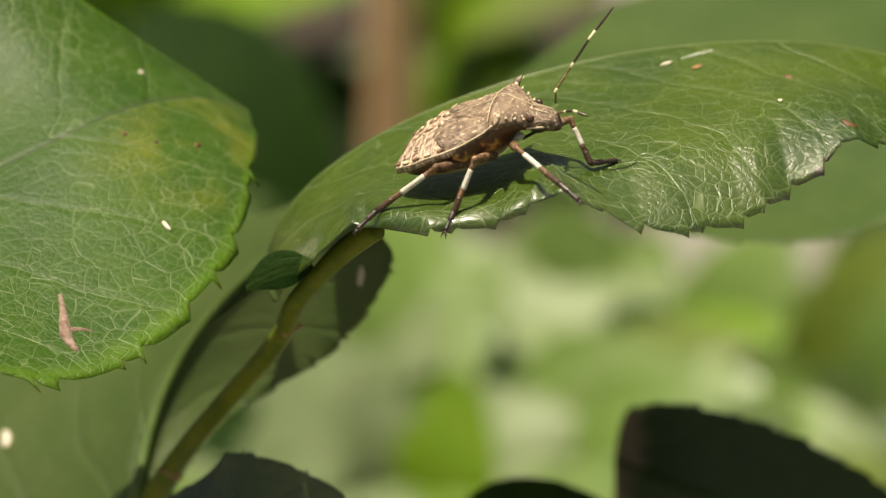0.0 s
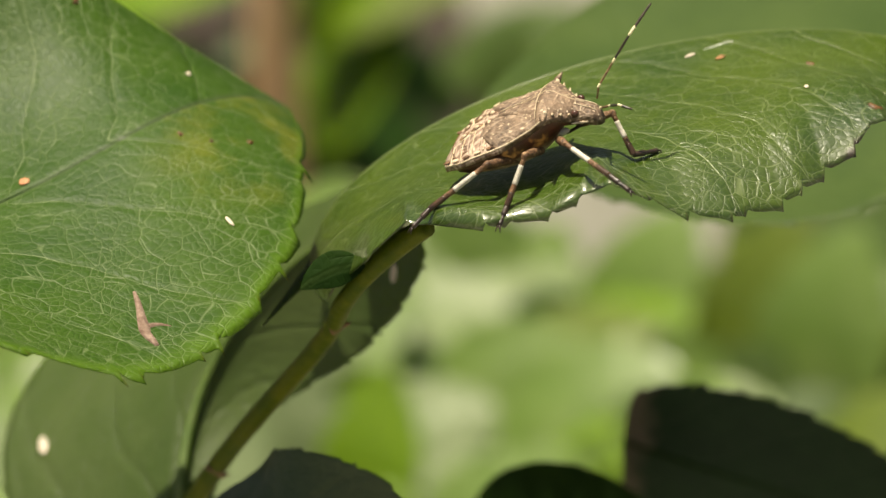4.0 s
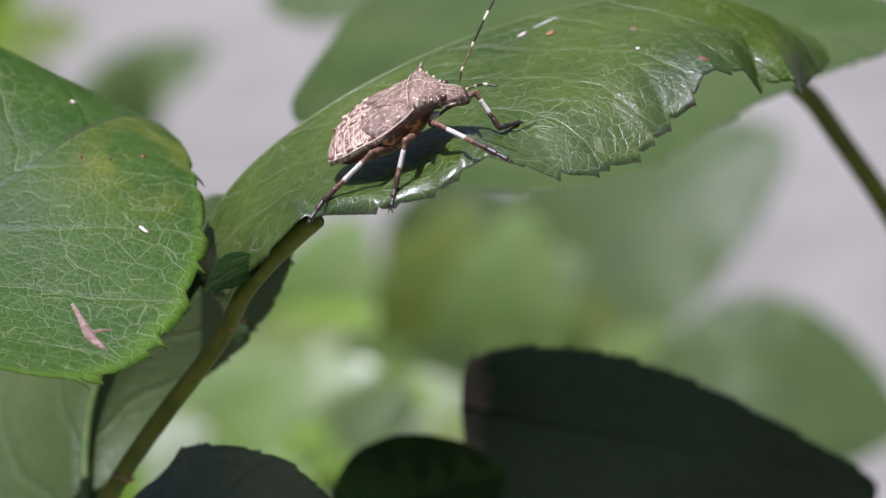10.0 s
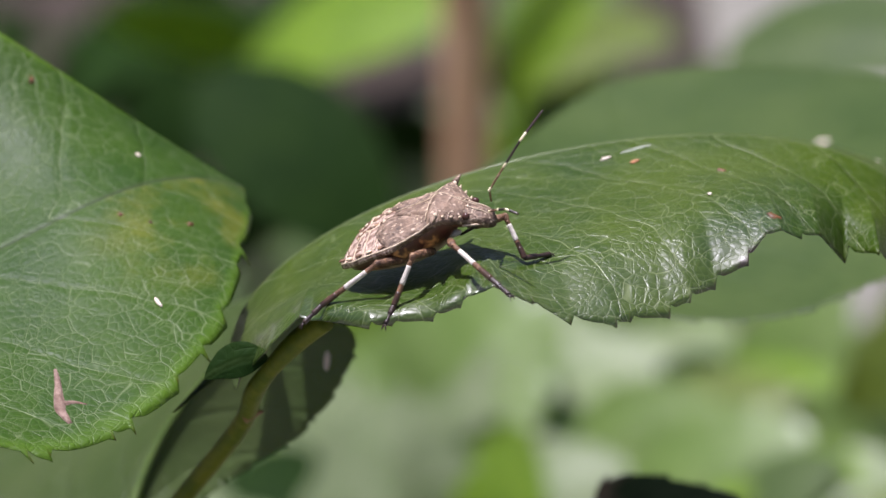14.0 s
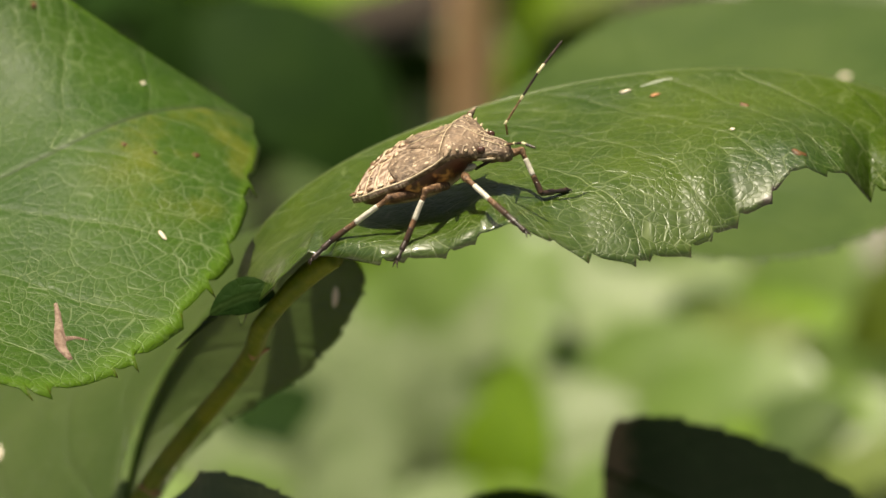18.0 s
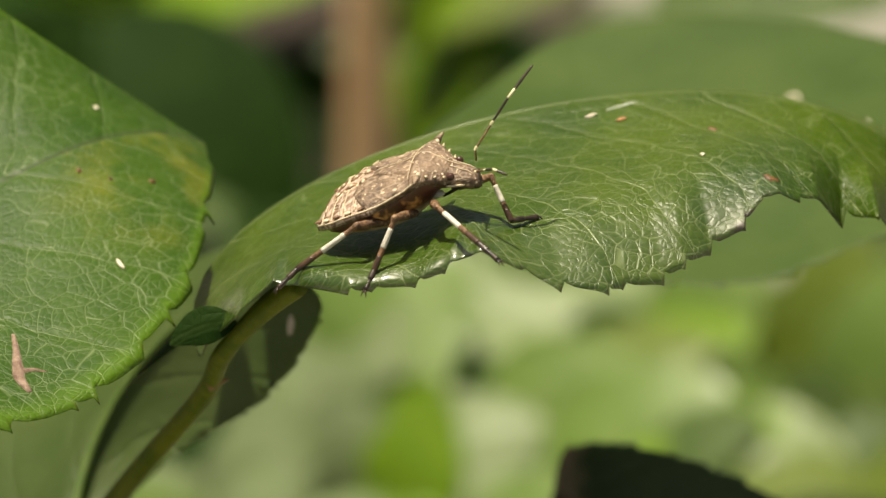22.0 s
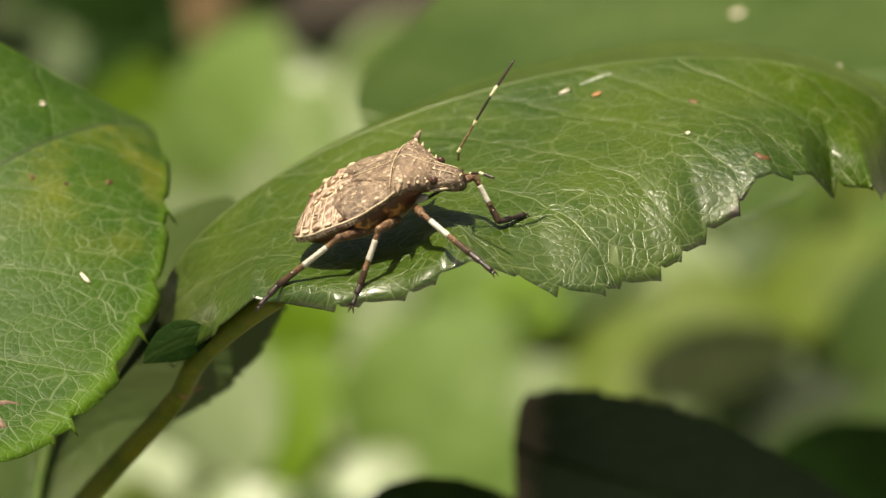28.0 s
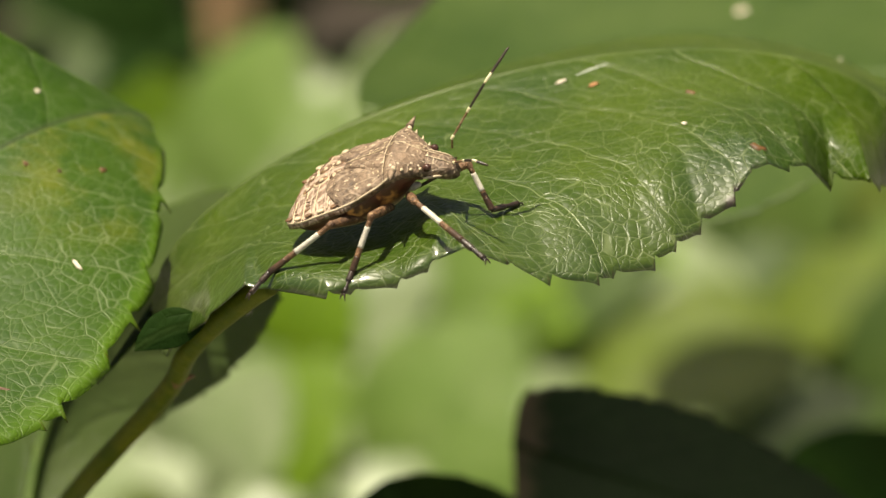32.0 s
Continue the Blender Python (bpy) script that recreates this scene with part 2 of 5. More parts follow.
LEAF_REAR = leaf_material("leaf_grass_green", (0.092, 0.150, 0.036), (0.140, 0.195, 0.060), (0.24, 0.29, 0.14), 0.42, 0.55, coat=0.3, net_weight=0.35, spec=0.4, coat_rough=0.3)
LEAF_PALE = leaf_material("leaf_pale_green", (0.132, 0.228, 0.038), (0.205, 0.305, 0.078), (0.24, 0.30, 0.10), 0.36, 0.35, coat=0.2, net_weight=0.3, plain=True)
# whitish green: the sky's sheen on the leaf is mixed into its base colour
LEAF_SHEEN = leaf_material("leaf_sheen_green", (0.185, 0.260, 0.10), (0.285, 0.345, 0.18), (0.36, 0.40, 0.22), 0.40, 0.3, coat=0.15, net_weight=0.2, plain=True)
LEAF_LIGHT = leaf_material("leaf_fresh_green", (0.120, 0.230, 0.008), (0.190, 0.320, 0.016), (0.28, 0.34, 0.08), 0.42, 0.4, net_weight=0.2, plain=True)
LEAF_OLIVE = leaf_material("leaf_olive_green", (0.085, 0.130, 0.010), (0.130, 0.180, 0.018), (0.22, 0.26, 0.07), 0.42, 0.3, net_weight=0.2, plain=True)
MIDRIB = plain_material("midrib_green", (0.055, 0.105, 0.012), (0.09, 0.14, 0.025), 300, 0.5, 0.2, 0.0001)
STEM = plain_material("green_bark", (0.066, 0.102, 0.005), (0.135, 0.150, 0.010), 330, 0.5, 0.5, 0.0002, spec=0.16)
THORN = plain_material("thorn_brown", (0.16, 0.08, 0.03), (0.25, 0.14, 0.05), 500, 0.5)
CANE = plain_material("brown_cane", (0.52, 0.32, 0.15), (0.68, 0.45, 0.24), 60, 0.7, 0.5, 0.001)
PAVING = plain_material("pale_concrete", (0.152, 0.150, 0.120), (0.220, 0.216, 0.175), 9, 0.85, 0.5, 0.004)
SOIL = plain_material("dark_soil", (0.020, 0.014, 0.009), (0.050, 0.036, 0.022), 30, 0.95, 0.8, 0.01)
FLAKE = plain_material("cream_flake", (0.62, 0.52, 0.40), (0.78, 0.70, 0.58), 900, 0.7)
RUST = plain_material("rust_flake", (0.42, 0.17, 0.07), (0.55, 0.28, 0.14), 900, 0.7)
SCAR = plain_material("dry_scar", (0.13, 0.075, 0.05), (0.36, 0.26, 0.20), 1200, 0.9, 0.8, 0.0002)
STREAK = plain_material("pale_dried_streak", (0.30, 0.33, 0.27), (0.48, 0.50, 0.44), 1500, 0.5)
SINGED = plain_material("singed_edge", (0.035, 0.018, 0.008), (0.16, 0.07, 0.015), 900, 0.6, 0.5, 0.0001)


# ---- builders ----
def thing(name, label, category, group="", kind="", m=None):
    ob = new(name)
    ob.empty_display_size = 0.002
    if m is not None:
        ob.matrix_world = m
    return tagged(ob, label, category, group, kind)


def mesh_part(name, mesh, material, parent, label=""):
    ob = new(name, mesh)
    if not mesh.materials:
        mesh.materials.append(material)
    ob.parent = parent
    return tagged(ob, label) if label else ob


def part(name, bm, material, parent, label="", smooth=True):
    bmesh.ops.recalc_face_normals(bm, faces=bm.faces)
    mesh = bpy.data.meshes.new(name)
    for f in bm.faces:
        f.smooth = smooth
    bm.to_mesh(mesh)
    bm.free()
    return mesh_part(name, mesh, material, parent, label)


def frames_along(pts):
    """Points on a smooth line through pts, with two cross directions each."""
    pts = [Vector(p) for p in pts]
    out, side = [], None
    for i, p in enumerate(pts):
        t = (pts[min(i + 1, len(pts) - 1)] - pts[max(i - 1, 0)]).normalized()
        if side is None:
            side = t.orthogonal().normalized()
        side = (side - t * side.dot(t)).normalized()
        out.append((p, side, t.cross(side)))
    return out


def spline(pts, n):
    """A Catmull-Rom line through pts, n steps a span; any number of values a point."""
    a = np.array([pts[0], *pts, pts[-1]], float)
    out = []
    for i in range(1, len(a) - 2):
        for k in range(n):
            t = k / n
            out.append(0.5 * (2 * a[i] + (a[i + 1] - a[i - 1]) * t + (2 * a[i - 1] - 5 * a[i] + 4 * a[i + 1] - a[i + 2]) * t * t
                              + (3 * a[i] - a[i - 1] - 3 * a[i + 1] + a[i + 2]) * t ** 3))
    return [*out, a[-2]]


def tube(rows, sides=8, steps=5, bm=None, wobble=0.0):
    """A round limb through rows of x, y, z, radius."""
    bm = bm or bmesh.new()
    line = spline(rows, steps)
    rings = []
    for (p, a, b), row in zip(frames_along([r[:3] for r in line]), line):
        ring = []
        for k in range(sides):
            w = 2 * math.pi * k / sides
            r = float(row[3]) * (1 + wobble * noise.noise(p * 400 + Vector((k, 0, 0))))
            ring.append(bm.verts.new(p + r * (a * math.cos(w) + b * math.sin(w))))
        rings.append(ring)
    for r0, r1 in zip(rings, rings[1:]):
        for k in range(sides):
            bm.faces.new((r0[k], r0[(k + 1) % sides], r1[(k + 1) % sides], r1[k]))
    bm.faces.new(rings[0][::-1])
    bm.faces.new(rings[-1])
    return bm


def blob(centre, size, m=None, seg=10, rings=7, bm=None):
    bm = bm or bmesh.new()
    mat = Matrix.Translation(centre) @ (m or Matrix.Identity(4)) @ Matrix.Diagonal((*size, 1))
    bmesh.ops.create_uvsphere(bm, u_segments=seg, v_segments=rings, radius=1, matrix=mat)
    return bm


# ---- leaves ----
TOOTH = ((0.0, 1.0), (0.07, 0.0), (0.28, 0.42), (0.52, 0.58), (0.76, 0.66), (0.92, 0.78))      # share of the way from tip to tip, height


def smooth(x, a, b):
    k = np.clip((x - a) / (b - a), 0, 1)
    return k * k * (3 - 2 * k)


def leaf_shape(base, tip, lift1, lift2, roll, near, far, wide, shape, ripples=(), teeth=(16, 0.9), across=10, bite=None, curl=0.0, droop=0.0, hang=0.3, slim=0.0, soft=0.0, swell=None, margin=None, lip=None, smooth_far=0.0, forward=0.0):
    """A serrated leaf in millimetres. lift1, lift2: how the midrib's two control points leave the straight line; roll: the blade's turn
    about the midrib at base and tip; near, far: fold and curl (degrees, degrees per mm) of the halves; wide: their widths;
    droop: how far the near margin bends down; hang: how far the teeth point down; soft: mm over which the fold at the midrib is rounded;
    swell: (place, half length, share) by which the far half is wider. shape: where the blade is widest and how blunt it is; ripples: (place, rise) along the near margin;
    bite: (place, half length, depth) of a missing piece; margin: the tooth tips of the near margin, as (place along, x, y, z, depth of the notch behind);
    lip: the stretch along which the near margin is rolled down; forward: mm by which the near margin is turned up to the front."""
    P0, P3 = np.array(base, float), np.array(tip, float)
    P1, P2 = P0 + (P3 - P0) / 3 + lift1, P0 + (P3 - P0) * 2 / 3 + lift2
    n = teeth[0]
    marks = [0.0, *(m[0] for m in margin), 0.90, 0.95, 1.0] if margin else [0.0, *((k + 0.30 * math.sin(k * 2.7 + n)) / n for k in range(1, n)), 1.0]
    steps, phase, tooth = [], [], []
    for k, (a, b) in enumerate(zip(marks, marks[1:])):
        for f, h in TOOTH:
            steps.append(a + (b - a) * f)
            phase.append(h)
            tooth.append(k)
    steps, phase, tooth = np.array([*steps, 1.0]), np.array([*phase, 1.0]), np.array([*tooth, tooth[-1]])
    s = steps[:, None]
    mid = (1 - s) ** 3 * P0 + 3 * s * (1 - s) ** 2 * P1 + 3 * s * s * (1 - s) * P2 + s ** 3 * P3
    way = 3 * (1 - s) ** 2 * (P1 - P0) + 6 * s * (1 - s) * (P2 - P1) + 3 * s * s * (P3 - P2)
    way /= np.linalg.norm(way, axis=1)[:, None]
    side = np.cross((0, 0, 1.0), way)
    side /= np.linalg.norm(side, axis=1)[:, None]
    up = np.cross(way, side)
    turn = np.radians(roll[0] + (roll[1] - roll[0]) * s)
    side, up = np.cos(turn) * side + np.sin(turn) * up, np.cos(turn) * up - np.sin(turn) * side
    W = np.sin(np.pi * np.maximum(steps, 1e-9) ** shape[0]).clip(0, 1) ** shape[1]
    W[0] = W[-1] = 0.0
    along = np.r_[0, np.cumsum(np.linalg.norm(np.diff(mid, axis=0), axis=1))]
    q = np.linspace(0, 1, across + 1)
    q = np.unique(np.r_[q[:-1], 0.8, 0.86, 0.915, 0.95, 0.975, 1.0])
    grid = np.zeros((len(steps), 2 * len(q) - 1, 3))
    uv = np.zeros((len(steps), 2 * len(q) - 1, 4))
    uneven = 0.75 + 0.45 * np.sin(tooth * 2.4 + n)
    for sign, (fold, bend), w in ((1, far, wide[1]), (-1, near, wide[0])):
        edge = W * w
        if swell and sign > 0:
            edge = edge * (1 + swell[2] * np.exp(-((steps - swell[0]) / swell[1]) ** 2))
        if slim and sign < 0:
            edge = edge * (slim + (1 - slim) * np.clip(steps / 0.2, 0, 1) ** 2) * (1 - np.clip((steps - 0.84) / 0.16, 0, 1) ** 2 * 0.8)
        if bite and sign < 0:
            edge = edge - bite[2] * np.exp(-((steps - bite[0]) / bite[1]) ** 4) * (W > 0)
        v = q[None, :] * edge[:, None]
        guided = margin and sign < 0
        spike = 0 * steps if guided else phase * teeth[1] * np.minimum(1, edge / 4) * uneven
        if smooth_far and sign > 0:
            spike = spike * smooth_far
        v = v + (spike * (1 - 0.6 * hang))[:, None] * np.clip((q - 0.86) / 0.14, 0, 1)[None, :] ** 2
        a, k = math.radians(fold), math.radians(bend) + 1e-6
        if soft:
            t = np.linspace(0, 1, 41)
            lean = a * (1 - np.exp(-v[..., None] * t / soft)) + k * v[..., None] * t
            y, z = v * np.cos(lean).mean(-1), v * np.sin(lean).mean(-1)
        else:
            y, z = (np.sin(a + k * v) - math.sin(a)) / k, (math.cos(a) - np.cos(a + k * v)) / k
        z = z + curl * np.sin(steps * 37.0 + sign)[:, None] * q[None, :] ** 3
        if sign < 0 and ripples:
            z = z + sum(h * np.exp(-((steps - c) / 0.07) ** 2) for c, h in ripples)[:, None] * q[None, :] ** 2
        pts = mid[:, None] + sign * y[..., None] * side[:, None] + z[..., None] * up[:, None]
        if sign < 0 and droop:
            drop = (0.85 * np.clip((q - 0.6) / 0.4, 0, 1) ** 2)[None, :] * np.minimum(1, W * 3)[:, None]
            pts = pts + (droop * drop)[..., None] * np.array((0, -0.4, -1.0))
        if sign < 0 and forward:
            pts = pts + (forward * np.minimum(1, W * 1.2)[:, None] * q[None, :] ** 1.3)[..., None] * np.array((0.03, -0.932, 0.36))
        if guided:
            rows = [(m[0], *m[1:4]) for m in margin]
            lead = [(c, *pts[np.argmin(abs(steps - c)), -1]) for c in (0.0, 0.05)]
            trail = [(c, *pts[np.argmin(abs(steps - c)), -1]) for c in (0.90, 0.95, 1.0)]
            line = np.array([*lead, *rows, *trail])
            N = np.stack([np.interp(steps, line[:, 0], line[:, c]) for c in (1, 2, 3)], -1)
            N = N + 0.35 * (np.roll(N, 1, 0) + np.roll(N, -1, 0) - 2 * N) * ((phase < 0.9) & (steps > 0.02) & (steps < 0.98))[:, None]
            free = pts + (np.clip((q - 0.3) / 0.7, 0, 1) ** 2)[None, :, None] * (N - pts[:, -1])[:, None]
            puff = smooth(steps, 0.40, 0.50) * (1 - smooth(steps, 0.60, 0.70))
            free = free + (puff[:, None] * np.sin(np.pi * np.clip((q - 0.25) / 0.75, 0, 1) ** 1.6)[None, :])[..., None] * np.array((0, -0.9, 1.1))
            crease = N + (0, 0.75, 1.25)
            at = int(np.argmin(abs(q - 0.8)))
            flat = pts + smooth(q, 0.25, 0.8)[None, :, None] * (crease - pts[:, at])[:, None]
            c = np.clip((1 - q) / 0.2, 0, 1)
            rolled = N[:, None] + c[None, :, None] ** 1.2 * np.array((0, 0.75, 1.25)) + np.sin(np.pi * c)[None, :, None] * np.array((0, -0.42, 0.22)) * (0.8 + 0.35 * np.sin(steps * 130))[:, None, None]
            flat[:, at:] = rolled[:, at:]
            share = (smooth(steps, lip[0] - 0.012, lip[0] + 0.012) * (1 - smooth(steps, lip[1] - 0.03, lip[1])))[:, None, None]
            pts = free * (1 - share) + flat * share
            last = np.array([margin[max(0, min(k - 1, len(margin) - 1))][4] for k in tooth])
            inward = pts[:, -4] - pts[:, -1]
            inward /= np.linalg.norm(inward, axis=1)[:, None] + 1e-9
            cut = 1.5 * last * (1 - phase) * (tooth > 0)
            pts = pts + (cut[:, None] * np.clip((q - 0.82) / 0.18, 0, 1)[None, :] ** 2)[..., None] * inward[:, None]
            v = np.c_[0 * steps, np.cumsum(np.linalg.norm(np.diff(pts, axis=1), axis=2), axis=1)]
        pts[:, -1] -= spike[:, None] * hang * np.array((0, 0, 1.0))
        point = np.clip((phase - 0.7) / 0.3, 0, 1)
        cols = np.stack([np.repeat(along[:, None], len(q), 1), sign * v, np.repeat(q[None, :], len(steps), 0), np.repeat(point[:, None], len(q), 1)], -1)
        if sign > 0:
            grid[:, len(q) - 1:], uv[:, len(q) - 1:] = pts, cols
        else:
            grid[:, :len(q)], uv[:, :len(q)] = pts[:, ::-1], cols[:, ::-1]
    return grid, uv, mid, up


def leaf_mesh(name, grid, uv, thick=0.15):
    """The closed blade of a leaf grid (mm), with UV in mm."""
    ns, nq = grid.shape[:2]
    du, dv = np.gradient(grid, axis=0), np.gradient(grid, axis=1)
    nrm = np.cross(du, dv)
    nrm /= np.linalg.norm(nrm, axis=2)[..., None] + 1e-9
    low = grid - nrm * thick
    low[:, 0], low[:, -1] = grid[:, 0] - nrm[:, 0] * 0.07, grid[:, -1] - nrm[:, -1] * 0.07
    verts = np.concatenate([grid.reshape(-1, 3), low.reshape(-1, 3)]) * 0.001
    i, j = np.meshgrid(np.arange(ns - 1), np.arange(nq - 1), indexing="ij")
    a = (i * nq + j).ravel()
    top = np.stack([a, a + nq, a + nq + 1, a + 1], 1)
    m = ns * nq
    bottom = np.stack([a, a + 1, a + nq + 1, a + nq], 1) + m
    e = np.arange(ns - 1) * nq
    rim = np.concatenate([np.stack([e, e + m, e + nq + m, e + nq], 1), np.stack([e, e + nq, e + nq + m, e + m], 1) + [[nq - 1]]])
    faces = np.concatenate([top, bottom, rim])
    mesh = bpy.data.meshes.new(name)
    mesh.from_pydata(verts.tolist(), [], faces.tolist())
    flat = np.concatenate([uv.reshape(-1, 4)] * 2)
    for name, cols in (("UVMap", flat[:, :2]), ("Margin", flat[:, 2:])):
        mesh.uv_layers.new(name=name).data.foreach_set("uv", np.ascontiguousarray(cols[faces.ravel()]).ravel())
    mesh.polygons.foreach_set("use_smooth", np.ones(len(faces), bool))
    mesh.update()
    return mesh


def leaf_part(parent, shape, material, label, rib=0.35, name="leaf", ribcolour=None):
    grid, uv, mid, up = shape
    blade = mesh_part(name, leaf_mesh(name, grid, uv), material, parent, label)
    rows = [(*(m - u * 0.10) * 0.001, rib * (1.05 - 0.85 * k / len(mid)) * 0.001) for k, (m, u) in enumerate(zip(mid, up))][::3]
    part("midrib", tube(rows, 6, 1), ribcolour or MIDRIB, blade)
    return blade


# tooth tips of the near margin of the bug's leaf: place along the leaf, x, y, z, depth of the notch behind the tip
TIPS = [(0.098, -12.0, 12.6, 590.6, 0.3), (0.175, -9.5, 6.1, 595.3, 0.4), (0.222, -6.8, 3.2, 599.1, 0.1), (0.238, -6.0, 3.0, 598.9, 0.1), (0.288, -1.6, -0.7, 599.5, 0.45),
        (0.304, 0.0, -0.2, 599.5, 0.35), (0.338, 3.0, -0.9, 600.1, 0.5), (0.366, 5.0, -0.9, 601.1, 0.5), (0.404, 7.4, -1.2, 602.9, 0.0), (0.436, 10.2, -0.8, 601.4, 0.35), (0.463, 12.9, -0.9, 599.8, 0.7),
        (0.508, 16.2, 0.1, 599.2, 0.5), (0.523, 17.2, 1.1, 599.2, 0.4), (0.561, 20.1, 2.5, 599.0, 0.7), (0.585, 21.6, 3.8, 599.7, 0.5), (0.612, 23.5, 6.0, 599.9, 0.7), (0.643, 26.0, 7.3, 601.3, 0.6),
        (0.667, 27.3, 9.5, 602.8, 0.2), (0.684, 28.5, 10.3, 603.0, 0.1), (0.712, 30.1, 11.2, 602.0, 0.5), (0.742, 31.6, 13.0, 601.6, 0.1), (0.790, 33.8, 17.0, 598.0, 0.9), (0.835, 36.2, 14.9, 599.4, 0.5)]
MAIN = leaf_shape((-13.335, 23.234, 587.701), (41.912, 28.354, 595.331), (-20.778, -2.011, 13.035), (14.707, 5.24, 20.198), (-66.767, -47.772), (-65.341, 1.642), (38, -0.182), (20.6, 30.579), (0.716, 0.467), ((0.321, -5.72), (0.577, -6.709), (0.473, -8.224)), teeth=(22, 0.8), across=18, bite=(0.705, 0.03, 0.4), droop=2.5, hang=0.5, slim=0.5, swell=(0.28, 0.16, 0.2), margin=TIPS, lip=(0.243, 0.405))
LEFT = leaf_shape((-54.975, -1.452, 600.899), (-13.322, 41.17, 596.512), (8.838, 14.581, -11.254), (3.566, -12.698, 12.272), (-3.645, 27.937), (-11.491, 0.125), (-2.451, 1.437), (23.8, 38.192), (0.598, 0.91), teeth=(13, 1.35), across=16, hang=0.3, soft=5.0, smooth_far=0.15)
REAR = leaf_shape((-24.333, 35.736, 562.488), (-8.053, 38.045, 587.933), (-5.443, 7.348, -0.286), (-5.802, 12.045, -1.409), (35.798, 93.913), (-42.518, 0.081), (-73.729, 0.043), (10.498, 24.595), (1.095, 0.25), teeth=(16, 0.5), swell=(1.0, 0.22, -0.7), forward=10.0)
BEHIND = leaf_shape((3.33, 74.441, 583.539), (65.824, 75.073, 583.229), (7.731, 1.748, -9.503), (-14.891, 8.284, 2.246), (0.222, 3.963), (-10.647, 0.77), (-6.003, 0.398), (18.786, 40.697), (0.817, 0.655), teeth=(22, 0.9), across=12)
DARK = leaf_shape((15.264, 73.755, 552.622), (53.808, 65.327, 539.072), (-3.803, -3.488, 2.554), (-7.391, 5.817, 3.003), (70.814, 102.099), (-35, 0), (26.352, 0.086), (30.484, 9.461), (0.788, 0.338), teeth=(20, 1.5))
FRONT = leaf_shape((-24.033, 24.452, 567.117), (-1.752, 18.515, 559.694), (2.02, -7.673, 0.535), (-2.04, 5.912, 6.685), (16.946, 116.716), (0, 0.25), (13.666, 0.494), (9.6, 7.933), (0.612, 0.632), teeth=(14, 0.7))

shoot = thing("rose_shoot", "green rose shoot with glossy serrated leaves in sunlight", "plant")
main_leaf = leaf_part(shoot, MAIN, LEAF_TOP, "arched glossy green leaf with a bitten edge", 0.12, "leaf", LEAF_TOP)
# midrib in the same shade tone as the line painted along it
left_leaf = leaf_part(shoot, LEFT, LEAF_SIDE, "broad green leaf with yellow mottling and a brown scar", 0.16, "leaf", LEAF_SHADE_TONE)
leaf_part(shoot, REAR, LEAF_REAR, "pale green leaf behind the stem", 0.55)
leaf_part(shoot, FRONT, LEAF_FRONT, "shaded leaf with shade put into its dark green low on the stem", 0.3, "leaf", LEAF_SHADE_TONE)
# this lobe lies in shadow, and its dark colour carries that shade
leaf_part(shoot, leaf_shape((-9.6, 10.0, 593.4), (-14.4, 9.5, 591.9), (0, 0, 0.6), (0, 0, 0.8), (-65, -60), (-10, 2.0), (-10, 2.0), (1.5, 1.2), (0.9, 0.8), teeth=(4, 0.25), across=5), LEAF_SHADE_TONE, "small pointed lobe at the leaf base", 0.1, "leaf", LEAF_SHADE_TONE)
part("stem", tube([(r[0] / 1000, r[1] / 1000, r[2] / 1000, r[3] / 1000) for r in [(-5.1, 7.5, 597.1, 0.7), (-7.1, 9.5, 595.1, 0.85), (-9.4, 12.5, 591.8, 0.72), (-11.1, 15.5, 588.6, 0.75), (-12.7, 20.0, 583.8, 0.78), (-19.0, 28.0, 573.4, 0.8), (-22.9, 34.0, 565.7, 0.85), (-25.5, 38.0, 559.5, 0.95), (-29.6, 45.0, 545.7, 1.7), (-36.4, 60.0, 515.6, 2.2), (-45.0, 120.0, 300.0, 2.8), (-50.0, 150.0, -10.0, 3.4)]], 10, 6, wobble=0.05), STEM, shoot, "curved yellow-green stem")
for k, (x, y, z, ax, az) in enumerate(((-21.7, 32.5, 567.9, 0.9, 0.2), (-20.8, 31.0, 569.0, -0.9, 0.3), (-12.0, 18.0, 585.7, 0.9, 0.3), (-24.2, 36.0, 562.4, 0.8, -0.2))):
    a, b = Vector((x, y, z)) / 1000, Vector((ax, -0.3, az)).normalized() * 0.0016
    part("thorn", tube([(*a, 0.0007), (*(a + b * 0.6), 0.0003), (*(a + b), 0.00005)], 6, 3), THORN, shoot)
other = thing("rose_shoot", "rose shoot with large dark serrated leaves behind the first", "plant")
leaf_part(other, BEHIND, LEAF_BACK, "large green leaf behind the first one")
part("stem", tube([(r[0] / 1000, r[1] / 1000, r[2] / 1000, r[3] / 1000) for r in [(49.6, 80.0, 580.1, 0.8), (54.5, 82.0, 575.7, 1), (58.2, 84.0, 569.6, 1.05), (62.9, 86.0, 561.1, 1.1), (70.7, 90.0, 544.7, 1.3), (78.4, 100.0, 520.5, 1.8), (140.0, 140.0, 300.0, 2.5), (140.0, 160.0, -10.0, 3.2)]], 8, 5), STEM, other, "thin green stalk")
leaf_part(other, DARK, LEAF_SHADE_WITHERED, "leaf with its own shade put into the dark colour and a brown withered corner", 0.3, "leaf", LEAF_SHADE_TONE)


